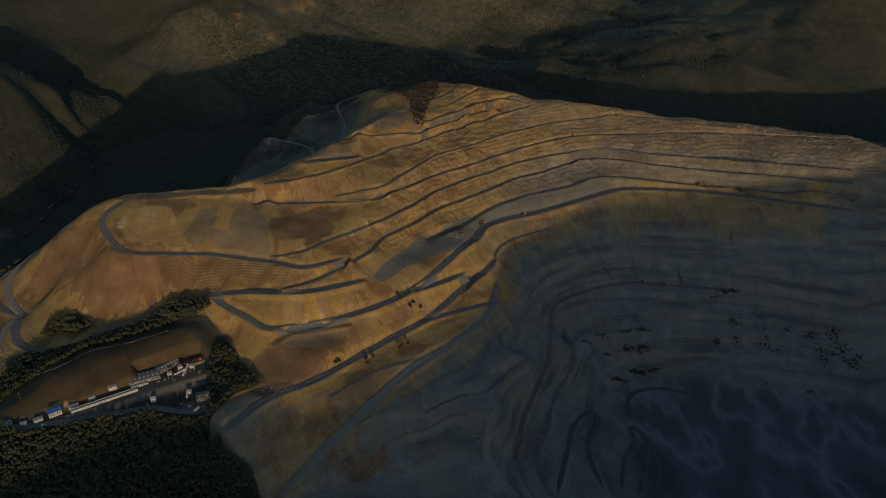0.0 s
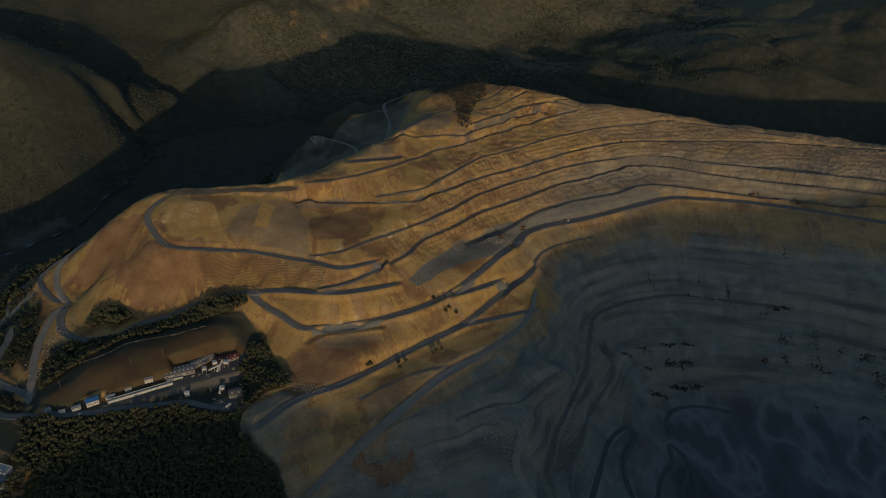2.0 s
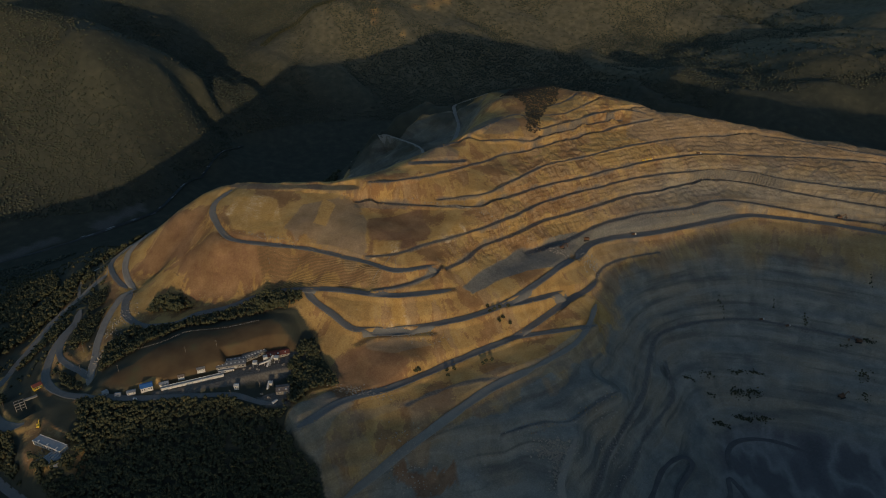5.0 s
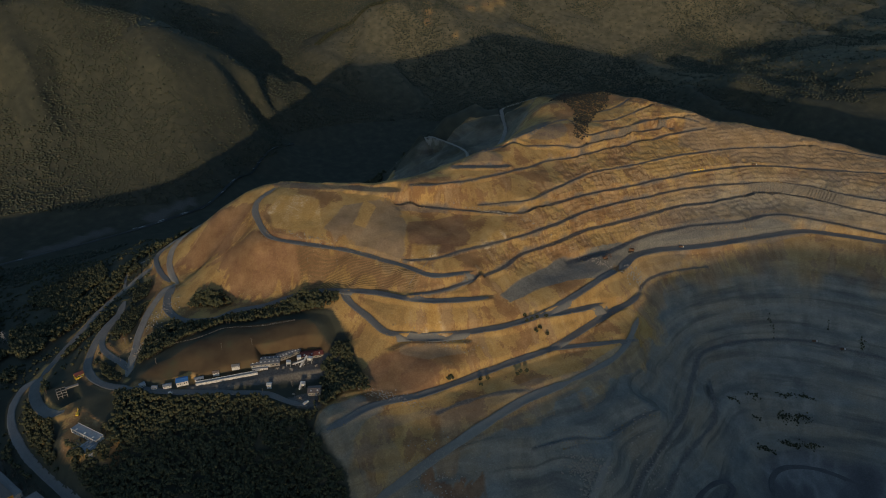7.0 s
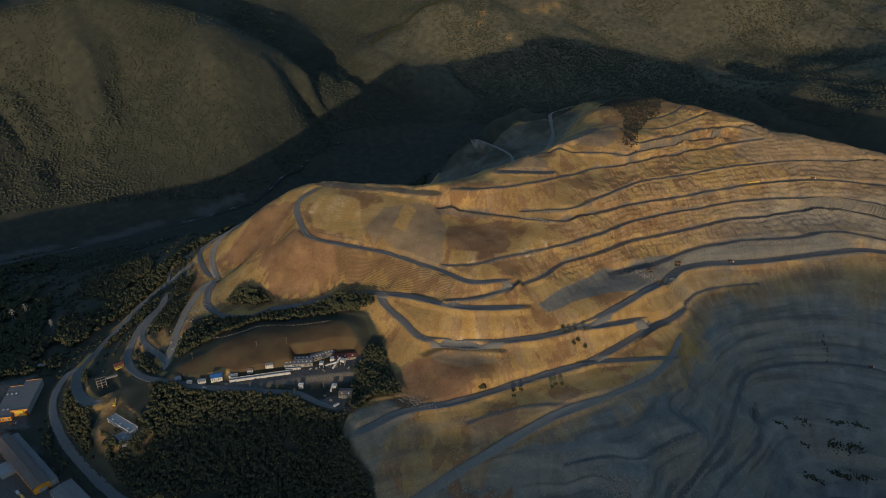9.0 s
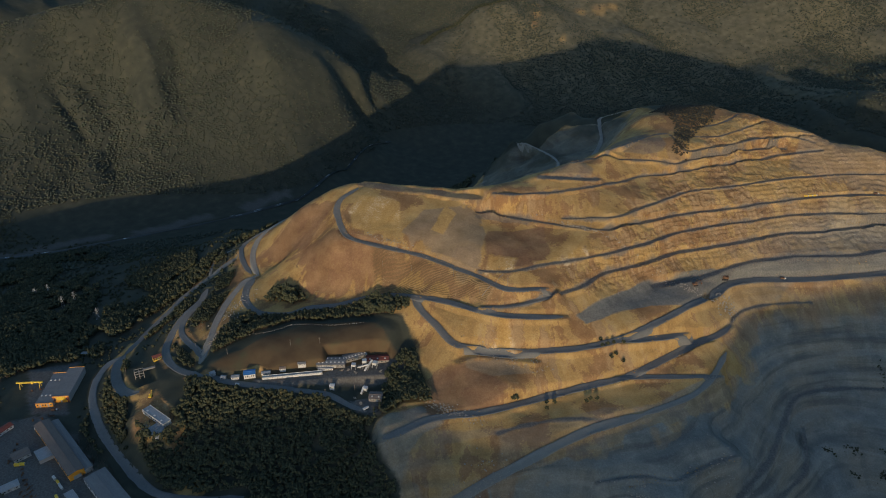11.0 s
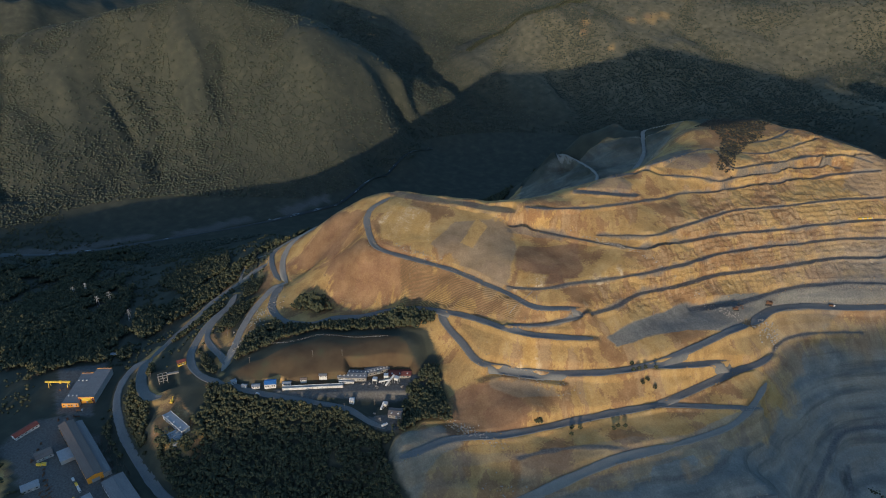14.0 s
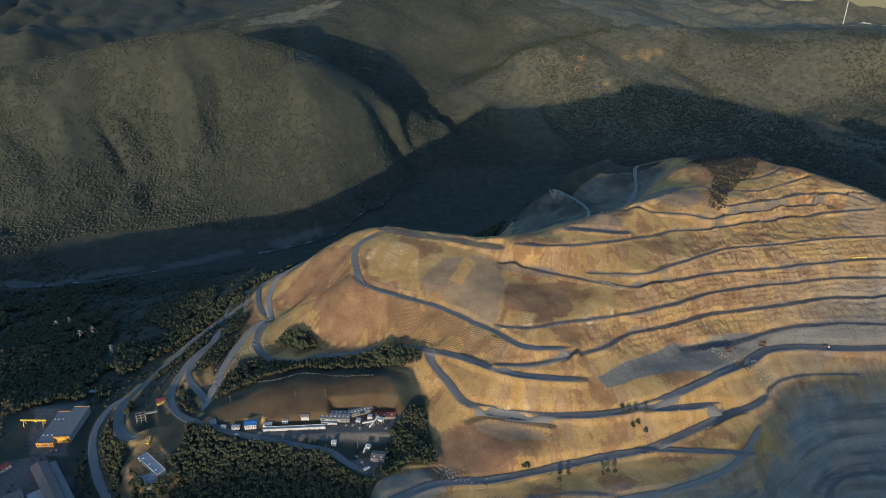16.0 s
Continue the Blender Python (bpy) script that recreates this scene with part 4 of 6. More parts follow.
flat = (ROCKY * BARE)[: (len(GY) - 1) * len(GX)].reshape(len(GY) - 1, len(GX))[:, :-1].ravel() > 0.45
ground_mesh.polygons.foreach_set("use_smooth", ~flat)
layer(ground_mesh, "red", 0.85 * sum(soft_inside(p, DRIP_X, DRIP_Y, 2.5, 111 + k) for k, p in enumerate(RED_FACES)))
layer(ground_mesh, "scree", 0.85 * sum(soft_inside(p, DRIP_X, DRIP_Y, 3, 117 + k) for k, p in enumerate(SCREE_FACES)))
layer(ground_mesh, "yellow", 0.8 * sum(soft_inside(p, DRIP_X, DRIP_Y, 3, 121 + k) for k, p in enumerate(YELLOW_FACES)))
layer(ground_mesh, "rows", soft_inside([(-378, 800), (-316, 809), (-249, 804), (-203, 797), (-205, 778), (-222, 783), (-288, 774), (-359, 768)], PX, PY, 2, 109))
layer(ground_mesh, "track", 0.6 * soft_inside(PLATFORM, PX, PY, 2, 91) + 0.85 * on_lines([(n, h * 0.85) for n, h in BENCHES if n != "plateau_mid"], PX, PY, 1.6)
      + 0.55 * sum(soft_inside(p, PX, PY, 4, 251 + k) for k, p in enumerate(TERRACES)) + 0.45 * on_lines([("plateau_mid", 9)], PX, PY, 2.0))
layer(ground_mesh, "meadow", soft_inside(FIELD, PX, PY, 6, 141))
layer(ground_mesh, "pasture", np.clip(0.5 * smooth(2150, 2500, PY) * smooth(-1300, -1000, PX) + sum(soft_inside(p, PX, PY, 40, 151 + k) for k, p in enumerate(PALE_TOPS)), 0, 1))
layer(ground_mesh, "gravel", sum(soft_inside(p, PX, PY, 5, 191 + k) for k, p in enumerate(EARTH)) + 0.75 * sum(soft_inside(p, PX, PY, 10, 161 + k) for k, p in enumerate(BARS)))
ground_mesh.materials.append(M_GROUND)
ground = tagged(new("ground", ground_mesh), "bare terraced quarry hill, wooded valley and mountain slopes", "ground", kind="structure")

# ---- roads and river ----


def sheet(name, rows, material):
    """A sheet of quads from equal rows of points."""
    rows = np.array(rows)
    n, k = rows.shape[:2]
    i = np.arange(n * k).reshape(n, k)
    quads = np.stack([i[:-1, :-1], i[:-1, 1:], i[1:, 1:], i[1:, :-1]], -1).reshape(-1, 4)
    me = bpy.data.meshes.new(name)
    me.from_pydata(rows.reshape(-1, 3).tolist(), [], quads.tolist())
    me.polygons.foreach_set("use_smooth", np.ones(len(quads), bool))
    me.materials.append(material)
    return new(name, me)


def sideways(p):
    d = np.gradient(p[:, :2], axis=0)
    d /= np.linalg.norm(d, axis=1, keepdims=True) + 1e-9
    return np.stack([d[:, 1], -d[:, 0]], 1)


def road_sheet(name, line, half, material, berm, label, lift=0.3):
    p = refine(line, 4.0)
    side = sideways(p)
    wob = 0.7 * rough(p[:, 0], p[:, 1], 25, 3, 171)
    n = len(p)
    taper = np.minimum(1, 0.25 + np.minimum(np.arange(n), np.arange(n)[::-1]) / 5.0)
    half = half * 0.86
    cols = [(-half - 1.6, -1.2), (-half - 0.7, berm), (-half + 0.4, 0.0), (0.0, 0.08), (half - 0.4, 0.0), (half + 0.7, berm), (half + 1.6, -1.2)]
    rows = []
    for off, up in cols:
        q = p[:, :2] + side * ((off + np.sign(off) * wob) * taper)[:, None]
        bank = up * np.clip(0.5 + 1.1 * rough(q[:, 0], q[:, 1], 12, 2, 173), 0, 1.6) if up > 0.1 else up
        z = ground_at(q[:, 0], q[:, 1]) + lift + bank
        if abs(off) < half:
            z = np.maximum(z, ground_at(p[:, 0], p[:, 1]) + lift * 0.7)
        rows.append(np.column_stack([q, z]))
    ob = sheet(name, np.stack(rows, 1), material)
    return tagged(ob, label, "road", kind="structure")


PAVED = {"haul_road": "grey gravel haul road round the foot of the spoil slope", "r3_spur": "grey lane rising from the haul road to a bench", "hill_road": "narrow gravel road looping to the spoil top",
         "ramp_p2": "grey ramp climbing to the working platform", "switch_a": "short gravel switchback leg", "switch_b": "long gravel switchback road down the slope",
         "switch_c": "faint gravel track along the slope", "lower_haul": "wide grey haul road into the pit", "rim_road": "grey road along the pit rim", "haul_tail": "narrow track climbing from the haul road to the rim corner",
         "back_road": "pale winding road behind the summit", "back_track": "thin pale track on the back spoil slope", "back_low": "thin pale track on the back spoil slope", "pit_ramp": "dark switchback ramp near the pit floor", "pit_ramp2": "dark double ramp onto the pit floor", "pit_ramp3": "dark ramp winding down to the pit floor",
         "pit_floor_road": "dark curved track on the pit floor", "spine_road": "grey track down a spur into the pit",
         "site_road": "dusty lane beside the plant buildings", "road_light": "pale dusty road down the hillside", "road_mid": "grey curved road between wooded banks",
         "road_west": "gravel road on the valley side", "road_inner": "short grey loop between earth cuts", "flank_road": "dusty road climbing the spoil flank",
         "flank_road_b": "short grey lane below the spoil flank", "track_pale": "thin pale track on the grassy bank", "road_yard": "broad worn yard road", "highway": "asphalt valley road with worn edges"}
for name, half in ROADS:
    if name in PAVED:
        mat = M_ROAD_PALE if name in ("road_light", "back_road", "track_pale", "flank_road", "back_track", "back_low") else (M_HAUL if name in ("lower_haul", "haul_tail", "spine_road") else M_ASPHALT if name == "highway" else M_DARKTRACK if name.startswith("pit_") else M_ROAD)
        road_sheet("road", LAND[name], half, mat, 0.45 if name not in ("highway", "site_road") else 0.05, PAVED[name])

fr = random.Random(12)
froth = []
rp = refine(LAND["river"], 8.0)
rs = sideways(rp)
rw = 6 + 3 * rough(rp[:, 0], rp[:, 1], 80, 2, 181)
rows = []
for off in (-1.0, -0.5, 0.0, 0.5, 1.0):
    q = rp[:, :2] + rs * (off * rw)[:, None]
    rows.append(np.column_stack([q, ground_at(rp[:, 0], rp[:, 1]) + 1.2 - 0.3 * abs(off)]))
tagged(sheet("water", np.stack(rows, 1), M_WATER), "dark narrow river in the shaded valley", "river", kind="structure")

for k in range(26):
    i = fr.randrange(2, len(rp) - 3)
    c, d = rp[i, :2], rp[i + 1, :2] - rp[i, :2]
    d = d / np.linalg.norm(d)
    nrm = np.array([d[1], -d[0]])
    o = c + nrm * fr.uniform(-7, 7)
    ln, wd = fr.uniform(4, 16), fr.uniform(0.5, 1.4)
    zz = float(ground_at(c[0], c[1])[0]) + 1.35
    ring = []
    for a in range(8):
        u, v = math.cos(a * 0.785) * ln * fr.uniform(0.7, 1), math.sin(a * 0.785) * wd * fr.uniform(0.6, 1)
        q = o + d * u + nrm * v
        ring.append((q[0], q[1], zz))
    froth.append(ring)
fm = bpy.data.meshes.new("white_water")
fm.from_pydata([p for r in froth for p in r], [], [tuple(range(8 * k, 8 * k + 8)) for k in range(len(froth))])
fm.materials.append(M_FOAM)
tagged(new("white_water", fm), "white rapids breaking on the dark river", "rapids", kind="stuff")

# ---- trees ----
ICO = bmesh.new()
bmesh.ops.create_icosphere(ICO, subdivisions=1, radius=1.0)
ICO_V = np.array([v.co[:] for v in ICO.verts])
ICO_F = np.array([[v.index for v in f.verts] for f in ICO.faces])
ICO.free()
rng = np.random.default_rng(5)


OCT_V = np.array([(0, 0, 1.0), (1, 0, -0.1), (0.1, 1, 0.1), (-1, 0.1, -0.1), (0, -1, 0.1), (0, 0, -0.8)])
OCT_F = np.array([(0, 1, 2), (0, 2, 3), (0, 3, 4), (0, 4, 1), (5, 2, 1), (5, 3, 2), (5, 4, 3), (5, 1, 4)])


def lumps(spots, material, name, small=False):
    """One mesh of many uneven leaf clumps: spots are rows of x, y, z, width, height."""
    spots = np.asarray(spots, float)
    base_v, base_f = (OCT_V, OCT_F) if small else (ICO_V, ICO_F)
    n, nv = len(spots), len(base_v)
    ang = rng.uniform(0, 6.283, n)
    c, s = np.cos(ang)[:, None], np.sin(ang)[:, None]
    v = base_v[None] * (1 + rng.uniform(-0.32, 0.32, (n, nv, 1)))
    x, y = v[..., 0] * c - v[..., 1] * s, v[..., 0] * s + v[..., 1] * c
    taper = 1 - 0.25 * v[..., 2]
    pts = np.stack([spots[:, None, 0] + x * taper * spots[:, None, 3], spots[:, None, 1] + y * taper * spots[:, None, 3], spots[:, None, 2] + v[..., 2] * spots[:, None, 4]], -1)
    faces = (base_f[None] + (np.arange(n) * nv)[:, None, None]).reshape(-1, 3)
    return raw_mesh(name, pts.reshape(-1, 3), faces, material)


def raw_mesh(name, pts, faces, material):
    me = bpy.data.meshes.new(name)
    me.vertices.add(len(pts))
    me.vertices.foreach_set("co", np.ascontiguousarray(pts, np.float32).ravel())
    k = faces.shape[1]
    me.loops.add(faces.size)
    me.loops.foreach_set("vertex_index", np.ascontiguousarray(faces, np.int32).ravel())
    me.polygons.add(len(faces))
    me.polygons.foreach_set("loop_start", np.arange(len(faces)) * k)
    me.update(calc_edges=True)
    me.materials.append(material)
    return me


def off_roads(x, y, gap):
    ok = np.ones(x.shape, bool)
    for name, half in ROADS:
        d, _ = nearest(LAND[name], x, y, half + gap + 6)
        ok &= ~(d < half + gap)
    return ok


def hillside_trees(count):
    """Places of the trees on the far slopes, thinner on the clearings."""
    x = rng.uniform(-2500, 900, count)
    y = rng.uniform(780, 3350, count)
    z = ground_at(x, y)
    ok = (quarry_mask(x, y) < 0.5) & (z > -276) & ((y > 1420) | (x < -980))
    ok &= ~((y > 1400) & (y < 2100) & (x > -700))
    for k, p in enumerate(PALE_TOPS):
        ok &= soft_inside(p, x, y, 40, 151 + k) < 0.5
    big, small = gullies(x, y)
    wooded = 1.15 - 1.7 * big - 0.5 * small + 0.55 * rough(x, y, 210, 3, 201) + 0.7 * smooth(-60, -230, z) - 0.1 * smooth(2250, 2500, y) * smooth(-1300, -1000, x)
    ok &= rng.uniform(0, 1, count) < np.clip(wooded, 0.1, 1)
    return x[ok], y[ok], z[ok]


hx, hy, hz = hillside_trees(235000)
CUT_LINE = [(-1137, 2466, 0), (-1110, 2590, 0), (-1029, 2631, 0), (-920, 2690, 0), (-883, 2838, 0), (-835, 2965, 0), (-760, 3023, 0)]
gap, _ = nearest(CUT_LINE, hx, hy, 30)
hx, hy, hz = hx[gap > 11], hy[gap > 11], hz[gap > 11]
cutp = refine(CUT_LINE, 4.0)
cuts = sideways(cutp)
hr = rng.uniform(2.2, 4.4, len(hx)) * (1 + 0.25 * grain(hx, hy, 200, 203))
hh = hr * rng.uniform(0.55, 0.95, len(hx))
far_wood = new("forest", lumps(np.stack([hx, hy, hz + hh * 0.6, hr, hh], 1), M_LEAF_FAR, "forest", True))
# rows beside the cutting; darker near-wood leaves stand for their cast shadow lines
rows = []
for off in (-9, -6.5, 6.5, 9):
    qx, qy = cutp[:, 0] + cuts[:, 0] * off, cutp[:, 1] + cuts[:, 1] * off
    qr = rng.uniform(2.2, 3.4, len(qx))
    rows.append(np.stack([qx, qy, ground_at(qx, qy) + qr, qr, qr * 1.6], 1))
hedge = new("tree_rows", lumps(np.concatenate(rows), M_LEAF, "tree_rows", True))
tagged(hedge, "two rows of trees along a mountain cutting, leaves darkened for shade", "tree rows", kind="stuff")
tagged(far_wood, "dense mixed forest covering the mountain slopes", "forest", kind="stuff")

NOTCH = [(-116, 1330), (-104, 1368), (-60, 1392), (-12, 1384), (-15, 1313), (-26, 1271), (-34, 1213), (-37, 1172), (-54, 1160), (-53, 1192), (-62, 1256), (-84, 1310)]
nx, ny = rng.uniform(-125, 0, 5200), rng.uniform(1150, 1400, 5200)
ok = soft_inside(NOTCH, nx, ny, 5, 231) > rng.uniform(0, 1.1, len(nx))
nx, ny = nx[ok], ny[ok]
nr = rng.uniform(1.2, 2.6, len(nx))
notch_wood = new("scrub", lumps(np.stack([nx, ny, ground_at(nx, ny) + nr * 0.3, nr, nr * rng.uniform(0.4, 0.8, len(nx))], 1), M_LEAF_BROWN, "scrub", True))
tagged(notch_wood, "brown half-bare scrub in the notch below the summit", "scrub", kind="stuff")
WOODS = [([(-500, 562), (-452, 562), (-400, 573), (-330, 595), (-296, 588), (-268, 588), (-252, 600), (-262, 690), (-247, 678), (-216, 642), (-244, 622), (-262, 585), (-258, 565), (-230, 547), (-207, 542), (-196, 523), (-176, 430), (-300, 380), (-400, 430), (-470, 455), (-500, 480), (-470, 520)], 3.9, 1.0),
         ([(-470, 640), (-440, 688), (-380, 712), (-300, 742), (-290, 770), (-330, 772), (-400, 745), (-450, 706), (-505, 690), (-520, 650), (-500, 600)], 3.7, 1.0),
         ([(-540, 460), (-480, 440), (-560, 520), (-600, 560), (-640, 590), (-620, 540), (-570, 490)], 3.6, 1.0),
         ([(-760, 560), (-690, 600), (-660, 560), (-640, 520), (-700, 560), (-740, 540)], 4.0, 0.8),
         ([(-640, 610), (-606, 680), (-614, 710), (-640, 700)], 3.2, 0.8),
         ([(-863, 782), (-874, 818), (-854, 866), (-793, 879), (-724, 819), (-753, 789), (-733, 735), (-777, 750)], 4.0, 0.95),
         ([(-742, 635), (-797, 688), (-781, 706), (-695, 649), (-698, 630)], 4.6, 0.95),
         ([(-268, 592), (-276, 630), (-283, 668), (-278, 700), (-268, 706), (-250, 680), (-222, 645), (-246, 622), (-258, 596)], 3.4, 1.0),
         ([(-591, 694), (-572, 724), (-563, 690), (-552, 650), (-578, 652)], 2.6, 0.9),
         ([(-559, 604), (-541, 600), (-514, 588), (-505, 572), (-535, 583)], 2.8, 0.95),
         ([(-592, 715), (-584, 735), (-600, 770), (-615, 765), (-616, 746)], 2.4, 0.8),
         ([(-980, 480), (-760, 480), (-720, 560), (-760, 700), (-690, 860), (-640, 940), (-620, 900), (-660, 800), (-690, 700), (-700, 620), (-780, 640), (-900, 760), (-1050, 700)], 4.6, 0.85),
         ([(-1500, 500), (-1000, 420), (-900, 600), (-950, 800), (-1100, 1000), (-1300, 820)], 5.4, 0.75),
         ([(-505, 716), (-480, 722), (-450, 738), (-470, 752), (-505, 742)], 3.6, 1.0),
         ([(-700, 330), (-590, 300), (-560, 350), (-640, 380), (-760, 400), (-800, 470), (-840, 460)], 4.2, 0.7),
         ([(-560, 430), (-500, 405), (-430, 400), (-470, 425), (-540, 455), (-590, 480)], 3.7, 0.9),
         ([(-480, 950), (-620, 940), (-760, 1060), (-700, 1300), (-520, 1500), (-420, 1420), (-440, 1250), (-400, 1080)], 5.5, 0.6)]
near_spots, trunk_spots = [], []
for poly, size, share in WOODS:
    p = np.array(poly)
    lo, hi = p.min(0), p.max(0)
    count = int((hi[0] - lo[0]) * (hi[1] - lo[1]) / (size * 0.86) ** 2 * share)
    x, y = rng.uniform(lo[0], hi[0], count), rng.uniform(lo[1], hi[1], count)
    ok = inside(poly, x, y) & off_roads(x, y, 3.0)
    if share < 0.9:
        ok &= rough(x, y, 60, 3, 211) > (0.5 - share) * 1.2
    x, y = x[ok], y[ok]
    z = ground_at(x, y)
    tall = size * rng.uniform(1.3, 2.1, len(x))
    wide = size * rng.uniform(0.6, 1.0, len(x))
    trunk_spots.append(np.stack([x, y, z, tall], 1))
    for k in range(6):
        a, r = rng.uniform(0, 6.283, len(x)), wide * rng.uniform(0.2, 0.75, len(x)) * (k > 0)
        up = tall * (0.9 if k == 0 else 1) * rng.uniform(0.55, 0.95, len(x))
        near_spots.append(np.stack([x + r * np.cos(a), y + r * np.sin(a), z + up, wide * rng.uniform(0.45, 0.75, len(x)), wide * rng.uniform(0.4, 0.8, len(x))], 1))
sx, sy = rng.uniform(-1550, -560, 16000), rng.uniform(300, 1000, 16000)
ok = (quarry_mask(sx, sy) < 0.5) & off_roads(sx, sy, 2.0) & (rough(sx, sy, 45, 3, 221) > -0.05)
for px, py, rx, ry, turn, pz in PADS:
    ok &= np.hypot((sx - px) / rx, (sy - py) / ry) > 1.25
sx, sy = sx[ok], sy[ok]
sr = rng.uniform(1.0, 2.8, len(sx))
near_spots.append(np.stack([sx, sy, ground_at(sx, sy) + sr * 0.6, sr, sr * rng.uniform(0.6, 1.2, len(sx))], 1))
# dark bushes and seeps on the old ledges of the pit wall: x, y, spread along and across the ledge, count
LEDGE_SCRUB = [(220, 881, 9, 2, 22), (249, 898, 9, 2, 30), (295, 908, 14, 2, 40), (317, 911, 10, 2, 34), (255, 869, 7, 2, 18), (291, 880, 12, 3, 70), (313, 884, 10, 3, 60), (266, 830, 11, 2, 44),
               (299, 848, 12, 2, 60), (325, 852, 12, 2, 60), (464, 922, 9, 4, 40), (461, 893, 9, 2, 22), (509, 919, 5, 7, 30), (505, 887, 8, 3, 40), (571, 889, 10, 3, 34), (601, 883, 12, 4, 50),
               (582, 858, 6, 8, 50), (608, 859, 10, 6, 60), (618, 839, 10, 5, 50), (545, 806, 7, 2, 16), (488, 824, 6, 1, 10), (272, 1019, 4, 4, 10), (280, 1002, 1.5, 7, 10), (397, 999, 4, 5, 20),
               (476, 972, 8, 2, 36), (495, 1057, 2, 4, 10), (447, 962, 9, 1, 18), (356, 1025, 2, 5, 6), (542, 902, 7, 3, 14), (518, 872, 9, 2, 16)]
for bx, by, along, across, many in LEDGE_SCRUB:
    gx, gy = bx + along * rng.normal(0, 0.6, many), by + 1.8 * across * rng.normal(0, 0.6, many)
    gr = rng.uniform(0.6, 1.7, many)
    near_spots.append(np.stack([gx, gy, ground_at(gx, gy) + gr * 0.4, gr, gr * rng.uniform(0.8, 1.6, many)], 1))
near_spots = np.concatenate(near_spots)
keep = np.ones(len(near_spots), bool)
for px, py, rx, ry, turn, pz in PADS:
    c, s = math.cos(radians(turn)), math.sin(radians(turn))
    u, v = (near_spots[:, 0] - px) * c + (near_spots[:, 1] - py) * s, -(near_spots[:, 0] - px) * s + (near_spots[:, 1] - py) * c
    keep &= np.maximum(np.abs(u) / rx, np.abs(v) / ry) > 1.0
near_spots = near_spots[keep]
trunk_spots = np.concatenate(trunk_spots)
near_wood = new("woodland", lumps(near_spots, M_LEAF, "woodland", True))
tagged(near_wood, "dark broadleaf woodland on banks between the roads", "woodland", kind="stuff")


def trunks(spots):
    n = len(spots)
    ring = np.array([(1, 0), (-0.5, 0.87), (-0.5, -0.87)])
    pts, faces = np.zeros((n, 6, 3)), np.zeros((n, 3, 4), int)
    for k in range(3):
        pts[:, k] = np.column_stack([spots[:, 0] + ring[k, 0] * 0.28, spots[:, 1] + ring[k, 1] * 0.28, spots[:, 2] - 0.4])
        pts[:, k + 3] = np.column_stack([spots[:, 0] + ring[k, 0] * 0.1, spots[:, 1] + ring[k, 1] * 0.1, spots[:, 2] + spots[:, 3] * 0.8])
        faces[:, k] = np.stack([np.arange(n) * 6 + k, np.arange(n) * 6 + (k + 1) % 3, np.arange(n) * 6 + 3 + (k + 1) % 3, np.arange(n) * 6 + 3 + k], 1)
    return raw_mesh("trunks", pts.reshape(-1, 3), faces.reshape(-1, 4), M_BARK)


stems = new("trunk", trunks(trunk_spots))
stems.parent = near_wood
tagged(stems, kind="stuff")

# ---- helpers for things ----
M_WHITE = plain_material("white painted wall", (0.42, 0.41, 0.385), (0.62, 0.61, 0.58), 4.0, 0.7)
M_CREAM = plain_material("dusty plaster", (0.17, 0.155, 0.135), (0.28, 0.26, 0.23), 4.0, 0.85)
M_BLUE = plain_material("blue sheet roof", (0.04, 0.13, 0.33), (0.07, 0.20, 0.45), 3.0, 0.45, 0.4, stretch=(4, 0.3, 1))
M_ORANGE = plain_material("orange cladding", (0.62, 0.25, 0.02), (0.78, 0.36, 0.03), 5.0, 0.55, 0.35)
M_YELLOW = plain_material("yellow paint", (0.60, 0.40, 0.03), (0.75, 0.52, 0.05), 3.0, 0.5, 0.4)
M_ROOF_GREY = plain_material("grey roofing felt", (0.13, 0.13, 0.13), (0.22, 0.22, 0.215), 9.0, 0.9, stretch=(0.4, 2, 1))
M_ROOF_BROWN = plain_material("brown weathered sheet roof", (0.13, 0.105, 0.09), (0.21, 0.17, 0.14), 7.0, 0.85, stretch=(0.4, 2, 1))
M_ROOF_RED = plain_material("dark red roof", (0.12, 0.04, 0.035), (0.20, 0.07, 0.05), 4.0, 0.8)
M_ROOF_PALE = plain_material("pale sheet roof", (0.22, 0.225, 0.23), (0.34, 0.345, 0.35), 5.0, 0.6)
M_CONCRETE = plain_material("stained concrete", (0.26, 0.25, 0.23), (0.40, 0.385, 0.36), 5.0)
M_STEEL = plain_material("galvanised steel", (0.34, 0.34, 0.33), (0.50, 0.50, 0.48), 2.0, 0.5, 0.5, 0.4)
M_RUST = plain_material("rusty scrap", (0.06, 0.04, 0.03), (0.20, 0.11, 0.06), 2.0, 0.9)
M_GLASS = plain_material("window glass", (0.02, 0.025, 0.03), (0.05, 0.06, 0.07), 2.0, 0.1, 0.5, relief=0)
M_TYRE = plain_material("black rubber", (0.015, 0.015, 0.015), (0.03, 0.03, 0.03), 0.5, 0.8)
M_STONE = plain_material("broken stone", (0.20, 0.18, 0.15), (0.36, 0.32, 0.26), 3.0, 0.95)
M_RUBBLE = plain_material("ochre rubble", (0.16, 0.11, 0.055), (0.36, 0.27, 0.14), 2.0, 0.95)
M_WOOD = plain_material("grey weathered wood", (0.12, 0.10, 0.08), (0.25, 0.22, 0.18), 1.0)


